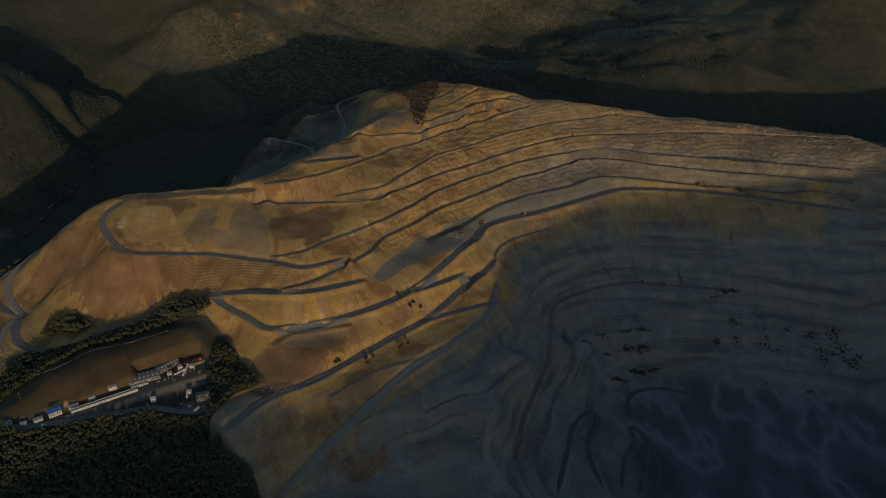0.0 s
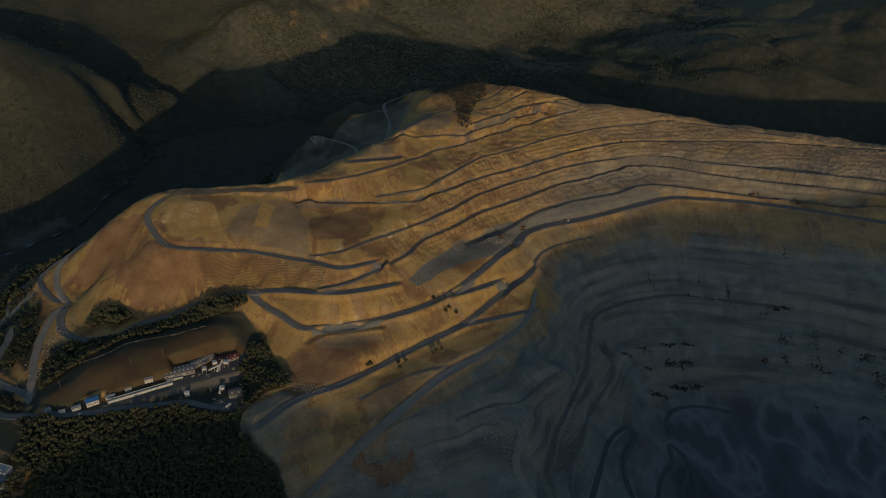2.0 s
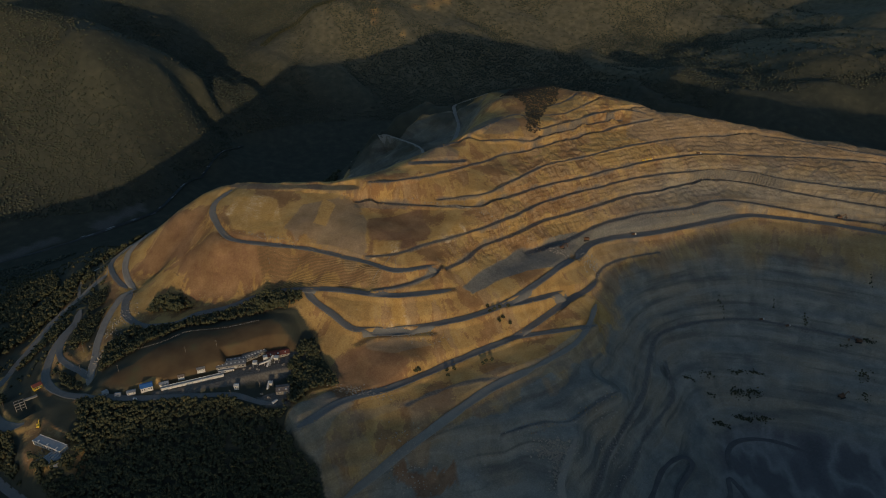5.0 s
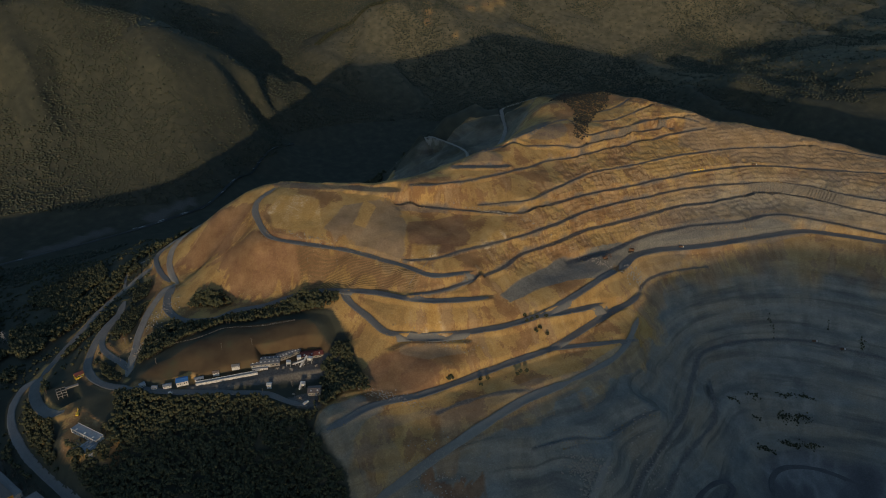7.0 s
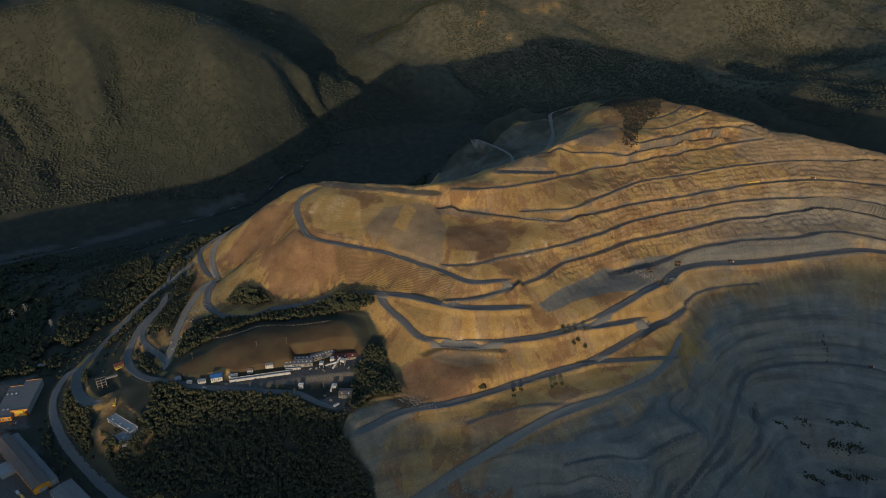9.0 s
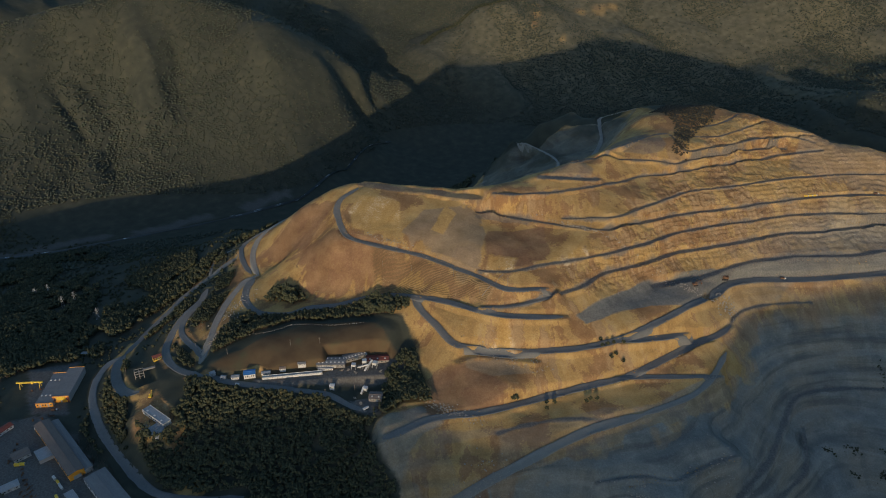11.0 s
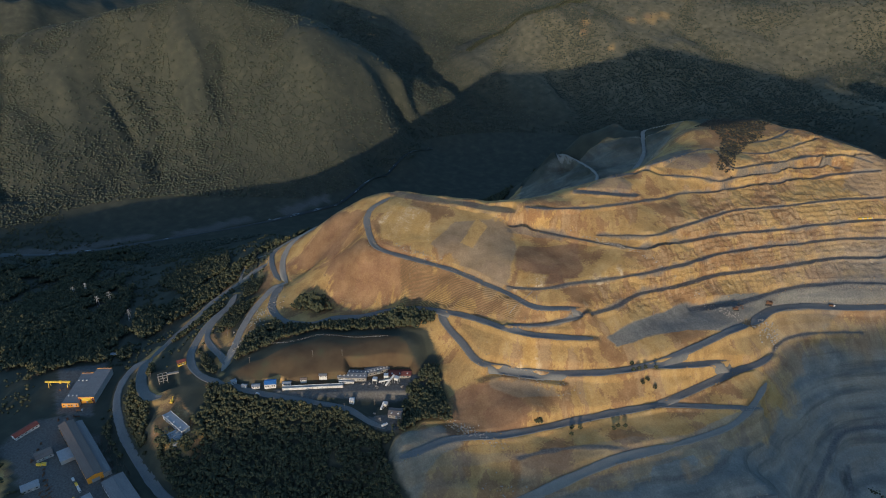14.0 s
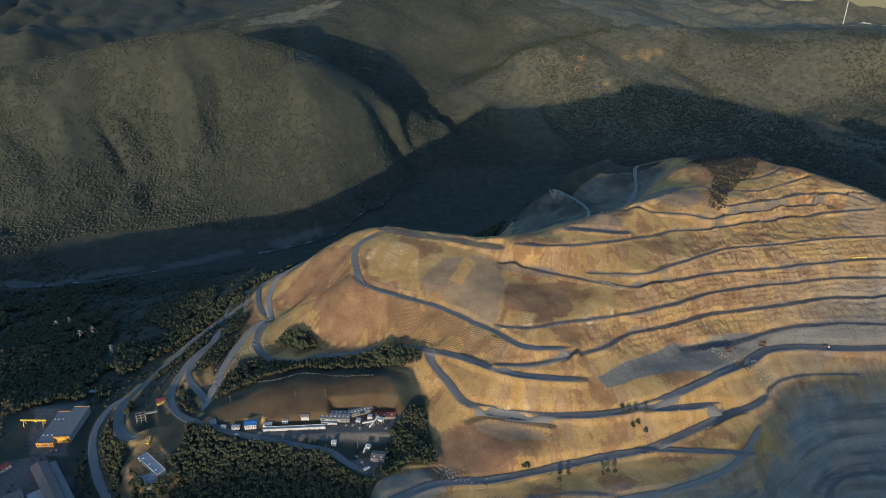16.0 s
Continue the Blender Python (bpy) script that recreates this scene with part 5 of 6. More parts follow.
def box(bm, x0, x1, y0, y1, z0, z1, chamfer=0.0):
    """A box in bm, its upright edges and top cut by a small chamfer."""
    c = chamfer
    if c <= 0:
        ring = [(x0, y0), (x1, y0), (x1, y1), (x0, y1)]
        tops = ring
        levels = [(z0, ring), (z1, tops)]
    else:
        ring = [(x0 + c, y0), (x1 - c, y0), (x1, y0 + c), (x1, y1 - c), (x1 - c, y1), (x0 + c, y1), (x0, y1 - c), (x0, y0 + c)]
        tops = [((x - (x0 + x1) / 2) * (1 - 2 * c / (x1 - x0)) + (x0 + x1) / 2, (y - (y0 + y1) / 2) * (1 - 2 * c / (y1 - y0)) + (y0 + y1) / 2) for x, y in ring]
        levels = [(z0, ring), (z1 - c, ring), (z1, tops)]
    rings = [[bm.verts.new((x, y, z)) for x, y in r] for z, r in levels]
    n = len(rings[0])
    for a, b in zip(rings[:-1], rings[1:]):
        for i in range(n):
            bm.faces.new((a[i], a[(i + 1) % n], b[(i + 1) % n], b[i]))
    bm.faces.new(rings[-1])
    bm.faces.new(rings[0][::-1])


def beam(bm, a, b, r, sides=5, r2=None):
    """A straight bar from a to b."""
    a, b = Vector(a), Vector(b)
    q = (b - a).to_track_quat("Z", "Y")
    r2 = r if r2 is None else r2
    rings = [[bm.verts.new(p + q @ Vector((rr * math.cos(6.2832 * k / sides), rr * math.sin(6.2832 * k / sides), 0))) for k in range(sides)] for p, rr in ((a, r), (b, r2))]
    for k in range(sides):
        bm.faces.new((rings[0][k], rings[0][(k + 1) % sides], rings[1][(k + 1) % sides], rings[1][k]))
    bm.faces.new(rings[1])
    bm.faces.new(rings[0][::-1])


def part(name, bm, material, parent, label=""):
    me = bpy.data.meshes.new(name)
    bmesh.ops.recalc_face_normals(bm, faces=bm.faces[:])
    bm.to_mesh(me)
    bm.free()
    me.materials.append(material)
    ob = new(name, me)
    ob.parent = parent
    if label:
        tagged(ob, label)
    return ob


def root(name, x, y, yaw, label, category, group="", lift=0.0):
    ob = new(name)
    z = float(ground_at(x, y)[0]) + lift
    ob.matrix_basis = pose(x, y, z, 0, 0, yaw)
    ob.empty_display_size = 0.5
    return tagged(ob, label, category, group)


def building(name, x, y, yaw, w, d, h, label, wall=M_CREAM, roof=M_ROOF_GREY, pitch=0.0, front=None, windows=6, doors=1, skylights=0, category="building", group="", eave=0.5):
    """A shed, hall or house: w along its own x, d deep, front on its own -y. pitch: rise of the ridge."""
    e = root(name, x, y, yaw, label, category, group)
    t = 0.35
    bm = bmesh.new()
    for x0, x1, y0, y1 in ((-w / 2, w / 2, d / 2 - t, d / 2), (-w / 2, -w / 2 + t, -d / 2 + t, d / 2 - t), (w / 2 - t, w / 2, -d / 2 + t, d / 2 - t)):
        box(bm, x0, x1, y0, y1, -3.0, h)
    if pitch:
        for sx in (-1, 1):
            xa = sx * w / 2
            xb = xa - sx * t
            tri = [(-d / 2 + 0.01, h), (d / 2 - 0.01, h), (0, h + pitch)]
            f = [bm.verts.new((xa, yy, zz)) for yy, zz in tri]
            g = [bm.verts.new((xb, yy, zz)) for yy, zz in tri]
            bm.faces.new(f), bm.faces.new(g[::-1])
            for i in range(3):
                bm.faces.new((f[i], f[(i + 1) % 3], g[(i + 1) % 3], g[i]))
    part("wall", bm, wall, e)
    bm = bmesh.new()
    box(bm, -w / 2, w / 2, -d / 2, -d / 2 + t, -3.0, h)
    part("front_wall", bm, front or wall, e)
    bm = bmesh.new()
    if pitch:
        for sy in (-1, 1):
            a = [(-w / 2 - eave, sy * (d / 2 + eave), h - pitch * eave / (d / 2)), (w / 2 + eave, sy * (d / 2 + eave), h - pitch * eave / (d / 2)), (w / 2 + eave, 0, h + pitch), (-w / 2 - eave, 0, h + pitch)]
            lo = [bm.verts.new(p) for p in a]
            up = [bm.verts.new((p[0], p[1], p[2] + 0.25)) for p in a]
            bm.faces.new(lo[::-1]), bm.faces.new(up)
            for i in range(4):
                bm.faces.new((lo[i], lo[(i + 1) % 4], up[(i + 1) % 4], up[i]))
    else:
        box(bm, -w / 2 - eave * 0.3, w / 2 + eave * 0.3, -d / 2 - eave * 0.3, d / 2 + eave * 0.3, h, h + 0.3, 0.1)
    part("roof", bm, roof, e)
    if not pitch:
        for x0, x1, y0, y1 in ((-w / 2 - 0.1, w / 2 + 0.1, -d / 2 - 0.1, -d / 2 + 0.2), (-w / 2 - 0.1, w / 2 + 0.1, d / 2 - 0.2, d / 2 + 0.1)):
            bm = bmesh.new()
            box(bm, x0, x1, y0, y1, h + 0.3, h + 0.75, 0.05)
            part("parapet", bm, front or wall, e)
    else:
        bm = bmesh.new()
        box(bm, -w / 2 - eave, w / 2 + eave, -0.25, 0.25, h + pitch + 0.18, h + pitch + 0.42, 0.08)
        part("ridge_cap", bm, roof, e)
    step = w / (windows + doors + 0.5)
    for k in range(windows + doors):
        cx = -w / 2 + step * (k + 0.75)
        bm = bmesh.new()
        if k % max(1, (windows + doors) // max(1, doors)) == (windows + doors) // max(1, doors) // 2 and doors:
            box(bm, cx - step * 0.32, cx + step * 0.32, -d / 2 - 0.08, -d / 2 + 0.1, 0, min(h * 0.75, 4.2), 0.03)
            part("door", bm, M_STEEL, e)
        else:
            box(bm, cx - step * 0.3, cx + step * 0.3, -d / 2 - 0.1, -d / 2 + 0.1, h * 0.38, h * 0.78, 0.04)
            frame_ob = part("window", bm, M_CONCRETE, e)
            bm = bmesh.new()
            box(bm, cx - step * 0.24, cx + step * 0.24, -d / 2 - 0.14, -d / 2 - 0.02, h * 0.43, h * 0.74)
            part("pane", bm, M_GLASS, frame_ob)
    rows = 2 if d > 14 else 1
    for k in range(skylights):
        for r in range(rows):
            cx = -w / 2 + w * (k + 0.5) / skylights
            cy = (-d / 4 if r == 0 else d / 4) if rows == 2 else -d / 4
            zz = h + (pitch * (1 - abs(cy) / (d / 2)) if pitch else 0.3)
            bm = bmesh.new()
            box(bm, cx - 0.8, cx + 0.8, cy - 1.1, cy + 1.1, zz - 0.3, zz + 0.75, 0.15)
            part("skylight", bm, M_WHITE, e)
    return e


# ---- works yard in the valley ----
def at(x, y, ux, uy, along, across):
    return x + ux * along - uy * across, y + uy * along + ux * across


hall = building("long_hall", -574.5, 432.5, -20, 108, 16, 8, "long industrial hall with brown sheet roof and orange cladding", M_ORANGE, M_ROOF_BROWN, 1.6, M_ORANGE, 14, 3, 0, "hall")
bm = bmesh.new()
box(bm, 54.1, 54.6, -8.1, 8.1, 0.2, 6.6, 0.1)
part("gable_cladding", bm, M_ORANGE, hall, "bright orange gable cladding")
bm = bmesh.new()
box(bm, 54.65, 54.9, -4.0, 4.0, 0.1, 4.4, 0.05)
part("sliding_gate", bm, M_ROOF_PALE, hall)
building("side_hall", -567.5, 442.6, -20, 104, 8, 6, "lower grey hall built against the long hall", M_CONCRETE, M_ROOF_GREY, 0.9, M_CONCRETE, 12, 2, 0, "hall")
building("grey_hall", -466, 408, -18.4, 82, 22, 8, "grey flat-topped industrial hall beside the yard", M_CONCRETE, M_ROOF_GREY, 0.8, M_WHITE, 12, 2, 0, "hall")
building("blue_lean_to", -505, 391, -18.4, 16, 9, 4, "small lean-to with pale blue roof against the hall", M_CONCRETE, M_ROOF_PALE, 0.0, M_CONCRETE, 2, 1, 0, "shed")
uh = building("upper_hall", -659.5, 516.5, 31.5, 19, 58, 9, "tall grey hall with bright orange front", M_CONCRETE, M_ROOF_GREY, 0.0, M_ORANGE, 4, 1, 0, "hall")
bm = bmesh.new()
box(bm, -5, 5, -29.7, -29.05, 4.0, 8.6, 0.15)
part("sign_panel", bm, M_YELLOW, uh, "plain yellow sign panel")
for sx in (-1, 1):
    bm = bmesh.new()
    box(bm, sx * 8.2 - 1.0, sx * 8.2 + 1.0, -29.6, -29.05, 0, 8.0, 0.1)
    part("corner_cladding", bm, M_ROOF_RED, uh)
building("low_hall", -671.5, 502.5, 31.5, 20, 60, 5.5, "low hall with rows of roof lights and orange front", M_CONCRETE, M_ROOF_GREY, 0.0, M_ORANGE, 4, 2, 4, "hall")
building("red_shed", -661, 423, 88, 28, 9, 4, "narrow shed with dark red roof and white gable", M_WHITE, M_ROOF_RED, 1.5, M_WHITE, 5, 1, 0, "shed")
building("grey_shed", -583, 420.5, -22, 20, 15, 4.5, "flat grey workshop in the yard", M_CONCRETE, M_ROOF_PALE, 0.0, M_CONCRETE, 3, 1, 0, "shed")
building("dark_shed", -606, 409, 70, 17, 13, 4, "low workshop with dark roof in the yard", M_CONCRETE, M_ROOF_BROWN, 0.5, M_CONCRETE, 3, 1, 0, "shed")
building("pale_shed", -575, 373, 65, 17, 10, 4, "pale green-grey shed at the yard edge", M_CONCRETE, M_ROOF_PALE, 0.6, M_CONCRETE, 3, 1, 0, "shed")
building("roadside_hut", -706, 577, 25, 9, 5, 3.5, "small hut with pale roof by the valley road", M_YELLOW, M_ROOF_PALE, 0.4, M_YELLOW, 1, 1, 0, "hut")


def gantry(x, y, yaw, span, tall):
    e = root("gantry_crane", x, y, yaw, "yellow gantry crane standing over the stockyard", "crane")
    bm = bmesh.new()
    box(bm, -span / 2 - 4, span / 2 + 4, -0.9, -0.1, tall - 1.6, tall, 0.1)
    part("girder", bm, M_YELLOW, e)
    bm = bmesh.new()
    box(bm, -span / 2 - 4, span / 2 + 4, 0.1, 0.9, tall - 1.6, tall, 0.1)
    part("girder", bm, M_YELLOW, e)
    for sx in (-1, 1):
        for sy in (-1, 1):
            bm = bmesh.new()
            beam(bm, (sx * span / 2, sy * 3.2, -1.0), (sx * span / 2, sy * 0.7, tall - 1.0), 0.42)
            part("leg", bm, M_YELLOW, e)
    bm = bmesh.new()
    box(bm, 2, 4.5, -1.2, 1.2, tall - 2.8, tall + 0.8, 0.2)
    part("trolley", bm, M_YELLOW, e)
    return e


gantry(-704, 495, 29, 24, 9)


def container(x, y, yaw, material, label):
    e = root("container", x, y, yaw, label, "container", "containers in the yard")
    bm = bmesh.new()
    box(bm, -3, 3, -1.2, 1.2, -0.2, 2.6, 0.08)
    part("body", bm, material, e)
    for sx in (-1, 1):
        bm = bmesh.new()
        box(bm, 2.99, 3.06, sx * 0.6 - 0.55, sx * 0.6 + 0.55, 0.15, 2.4, 0.02)
        part("door_leaf", bm, M_STEEL, e)
    return e


container(-594, 401, 30, M_YELLOW, "yellow steel container on the yard floor")
container(-598, 398, 30, M_YELLOW, "yellow steel container on the yard floor")
container(-520, 385, -18, M_YELLOW, "yellow steel container beside the lean-to")
container(-545, 402, -18, M_WHITE, "white steel container along the hall")


def heap(name, x, y, size, count, material, label, category, group="", seed=1):
    """A loose heap of angular pieces lying on the ground."""
    r = random.Random(seed)
    e = root(name, x, y, r.uniform(0, 360), label, category, group)
    z0 = e.matrix_basis.translation.z
    bm = bmesh.new()
    for _ in range(count):
        a, d = r.uniform(0, 6.28), size * abs(r.gauss(0, 0.5))
        s = r.uniform(0.35, 1.2)
        m = Matrix.Translation((d * math.cos(a) * 1.5, d * math.sin(a) * 0.7, max(0, (size * 0.5 - d * 0.4)) * r.uniform(0, 0.8) + s * 0.1)) @ Euler((r.uniform(0, 3), r.uniform(0, 3), r.uniform(0, 3))).to_matrix().to_4x4() @ Matrix.Diagonal((s * r.uniform(0.6, 2.2), s, s * r.uniform(0.3, 1.0), 1))
        bmesh.ops.create_cube(bm, size=1.0, matrix=m)
    tagged(part("pieces", bm, material, e), kind="stuff")
    return e


for k, (sx, sy) in enumerate([(-581, 392), (-572, 387), (-564, 384), (-557, 381), (-551, 378), (-545, 375), (-588, 397), (-560, 374), (-552, 371), (-639, 461), (-634, 470), (-648, 455), (-690, 498), (-697, 490), (-684, 505), (-622, 412), (-628, 420), (-612, 398)]):
    heap("scrap_heap", sx, sy, 3.0, 16, M_RUST, "low heap of rusty scrap on the yard floor", "scrap heap", "scrap heaps in the yard", k)


def wheeled(name, x, y, yaw, body_mat, label, long_body=True, group=""):
    """A lorry or van with cab, load body and wheels."""
    e = root(name, x, y, yaw, label, "lorry" if long_body else "van", group)
    length = 7.5 if long_body else 5.2
    bm = bmesh.new()
    box(bm, -length / 2, length / 2 - 2.1, -1.2, 1.2, 0.8, 2.9 if long_body else 2.3, 0.15)
    part("load_body", bm, body_mat, e)
    bm = bmesh.new()
    box(bm, length / 2 - 2.0, length / 2, -1.15, 1.15, 0.6, 2.6 if long_body else 2.1, 0.3)
    cab = part("cab", bm, M_WHITE, e)
    bm = bmesh.new()
    box(bm, length / 2 - 0.12, length / 2 + 0.04, -0.95, 0.95, 1.5, 2.2, 0.03)
    part("windscreen", bm, M_GLASS, cab)
    for sx in (-length / 2 + 1.2, length / 2 - 1.1):
        for sy in (-1, 1):
            bm = bmesh.new()
            beam(bm, (sx, sy * 0.8, 0.48), (sx, sy * 1.2, 0.48), 0.5, 10)
            part("wheel", bm, M_TYRE, e)
    return e


for vx, vy, vyaw, mat, lab, big in [(-431, 569.5, 12, M_WHITE, "white van on the lane by the plant", False), (-276, 600, 65, M_WHITE, "white lorry parked on the lower pad", True),
                                    (-585, 446, -20, M_WHITE, "white lorry beside the long hall", True), (-527, 396, -18, M_WHITE, "white lorry by the orange gable", True), (-535, 399, -18, M_YELLOW, "yellow lorry by the orange gable", True),
                                    (-640, 478, 30, M_RUST, "brown tipper lorry before the low hall", True), (-600, 440, 60, M_ROOF_PALE, "grey lorry crossing the yard", True), (-628, 447, 50, M_WHITE, "white lorry near the red shed", True)]:
    wheeled("lorry" if big else "van", vx, vy, vyaw, mat, lab, big)


def digger(x, y, yaw, label, size=1.0, paint=M_YELLOW):
    e = root("excavator", x, y, yaw, label, "excavator", "excavators at work sites")
    s = size
    for sy in (-1, 1):
        bm = bmesh.new()
        box(bm, -2.2 * s, 2.2 * s, sy * 1.3 * s - 0.35 * s, sy * 1.3 * s + 0.35 * s, -0.1, 1.0 * s, 0.25 * s)
        part("track", bm, M_TYRE, e)
    bm = bmesh.new()
    box(bm, -2.6 * s, 1.4 * s, -1.4 * s, 1.4 * s, 1.05 * s, 2.4 * s, 0.25 * s)
    part("body", bm, paint, e)
    bm = bmesh.new()
    box(bm, 0.0, 1.6 * s, 0.3 * s, 1.4 * s, 1.3 * s, 3.2 * s, 0.2 * s)
    cab = part("cab", bm, paint, e)
    bm = bmesh.new()
    box(bm, 0.2 * s, 1.66 * s, 0.45 * s, 1.25 * s, 2.1 * s, 2.95 * s, 0.03)
    part("pane", bm, M_GLASS, cab)
    bm = bmesh.new()
    beam(bm, (1.2 * s, -0.3 * s, 1.8 * s), (4.2 * s, -0.3 * s, 4.8 * s), 0.32 * s, 6, 0.24 * s)
    part("boom", bm, paint, e)
    bm = bmesh.new()
    beam(bm, (4.2 * s, -0.3 * s, 4.8 * s), (6.4 * s, -0.3 * s, 1.6 * s), 0.26 * s, 6, 0.16 * s)
    arm = part("arm", bm, paint, e)
    bm = bmesh.new()
    box(bm, 5.7 * s, 6.7 * s, -0.9 * s, 0.3 * s, 0.5 * s, 1.7 * s, 0.2 * s)
    part("bucket", bm, M_RUST, arm)
    return e


digger(61, 1008, 200, "large dark excavator on the grey platform", 2.0, M_RUST)
digger(27, 955, 40, "drilling excavator at the platform edge", 1.5, M_RUST)
digger(-520, 520, 120, "yellow excavator by the block building", 1.2)
digger(470, 1175, 10, "excavator at work on the pit rim road", 1.8, M_RUST)
digger(545, 1166, 190, "excavator loading on the pit rim road", 1.8, M_RUST)
digger(462, 966, 180, "excavator at the end of the pit bench", 2.0, M_RUST)
digger(432, 893, 30, "excavator near the pit floor edge", 2.0, M_RUST)
for k, (vx, vy) in enumerate([(150, 1203), (156, 1208), (162, 1212), (248, 1263), (136, 1056), (372, 990), (336, 998)]):
    wheeled("lorry", vx, vy, 40 if k < 3 else 20, M_YELLOW if k < 3 else M_RUST, "tipper lorry standing on a quarry bench", True, "lorries on the benches")

# ---- stone plant ----
building("blue_roof_house", -427.5, 587.5, 36.5, 13, 9, 6, "white house with bright blue sheet roof", M_WHITE, M_BLUE, 1.2, M_WHITE, 4, 1, 0, "house")
building("white_hut", -441, 577.5, 34, 9, 5, 3, "small white site hut by the lane", M_WHITE, M_ROOF_PALE, 0.5, M_WHITE, 2, 1, 0, "hut", "site huts")
building("white_hut", -454, 571.5, 20, 6, 4, 3, "small white site hut by the lane", M_WHITE, M_ROOF_PALE, 0.5, M_WHITE, 2, 1, 0, "hut", "site huts")
building("white_hut", -412, 598, 36, 10, 4, 3, "low pale site hut beside the blue roof", M_CREAM, M_ROOF_PALE, 0.4, M_WHITE, 2, 1, 0, "hut", "site huts")
building("white_hut", -470, 571, 60, 6, 5, 4, "small white gatehouse beside the road", M_WHITE, M_ROOF_PALE, 0.6, M_WHITE, 1, 1, 0, "hut", "site huts")
wy = 33.5
lw = building("long_shed", -381, 608, wy, 70, 4.4, 2.6, "long low shed with white wall and grey roof", M_WHITE, M_CONCRETE, 0.0, M_WHITE, 0, 0, 0, "shed")
for k in range(13):
    bm = bmesh.new()
    box(bm, -34.6 + k * 5.7, -34.2 + k * 5.7, -2.35, -2.19, 0, 2.5, 0.03)
    part("pilaster", bm, M_CREAM, lw)
building("vent_roof_hall", -351, 646, 26, 34, 15, 5, "grey plant hall with roof vents and pale front", M_CREAM, M_ROOF_GREY, 1.0, M_CREAM, 5, 2, 7, "hall")
building("white_annex", -352, 634.5, 26, 18, 4, 2.4, "low white annex before the plant hall", M_WHITE, M_ROOF_PALE, 0.0, M_WHITE, 5, 1, 0, "annex")
building("dormer_hall", -332, 669, 52, 28, 11, 4.5, "plant hall with white roof vents", M_CREAM, M_ROOF_GREY, 1.2, M_CREAM, 4, 1, 7, "hall")
building("brown_roof_hall", -304, 676, 30, 27, 11, 4, "workshop with rusty brown roof", M_CREAM, M_ROOF_RED, 1.4, M_CREAM, 4, 1, 3, "hall")
building("lower_workshop", -274.5, 620, 22, 15, 12, 4.5, "workshop with brown roof on the lower pad", M_CREAM, M_ROOF_BROWN, 1.0, M_CREAM, 3, 1, 2, "shed")
building("hillside_hut", -397.5, 611.4, 33, 7, 4, 2.6, "pale hut above the long shed", M_WHITE, M_ROOF_BROWN, 1.0, M_WHITE, 2, 1, 0, "hut", "huts above the lane")
building("hillside_hut", -378.7, 624.8, 30, 9, 4.5, 2.6, "pale hut above the long shed", M_WHITE, M_ROOF_GREY, 1.0, M_WHITE, 3, 1, 0, "hut", "huts above the lane")
building("pump_hut", -328.5, 612.5, 20, 5, 5, 5, "small white pump hut below the pad", M_WHITE, M_WHITE, 0.5, M_WHITE, 1, 1, 0, "hut")


def conveyor(x, y, yaw, length, rise, label):
    """An inclined belt gallery on trestles."""
    e = root("conveyor", x, y, yaw, label, "conveyor", "conveyors of the plant")
    bm = bmesh.new()
    v = [bm.verts.new(p) for p in ((0, -0.9, 1), (0, 0.9, 1), (length, 0.9, rise), (length, -0.9, rise), (0, -0.9, 2.6), (0, 0.9, 2.6), (length, 0.9, rise + 1.6), (length, -0.9, rise + 1.6))]
    for f in ((0, 1, 2, 3), (7, 6, 5, 4), (0, 4, 5, 1), (1, 5, 6, 2), (2, 6, 7, 3), (3, 7, 4, 0)):
        bm.faces.new([v[i] for i in f])
    part("gallery", bm, M_WHITE, e)
    for k in range(1, 5):
        u = length * k / 4.2
        top = 1 + (rise - 1) * k / 4.2
        for sy in (-1, 1):
            bm = bmesh.new()
            beam(bm, (u, sy * 1.6, -1.5), (u, sy * 0.7, top + 0.2), 0.18)
            part("trestle_leg", bm, M_STEEL, e)
    return e


conveyor(-307, 650, 82, 15, 7, "white inclined conveyor feeding the crusher")
conveyor(-318, 652, 15, 14, 7, "white inclined conveyor feeding the crusher")
conveyor(-293, 618, 100, 9, 4, "white chute between the plant pads")


def hopper(x, y, yaw, tall, label, name="hopper"):
    e = root(name, x, y, yaw, label, "hopper")
    bm = bmesh.new()
    r = [(2.6, tall), (2.6, tall * 0.7), (0.8, tall * 0.4)]
    rings = [[bm.verts.new((sx * a, sy * a, z)) for sx, sy in ((-1, -1), (1, -1), (1, 1), (-1, 1))] for a, z in r]
    for a, b in zip(rings[:-1], rings[1:]):
        for i in range(4):
            bm.faces.new((a[i], a[(i + 1) % 4], b[(i + 1) % 4], b[i]))
    bm.faces.new(rings[0]), bm.faces.new(rings[-1])
    part("bin", bm, M_WHITE, e)
    for sx in (-1, 1):
        for sy in (-1, 1):
            bm = bmesh.new()
            box(bm, sx * 2.3 - 0.2, sx * 2.3 + 0.2, sy * 2.3 - 0.2, sy * 2.3 + 0.2, -2, tall * 0.75)
            part("leg", bm, M_STEEL, e)
    return e


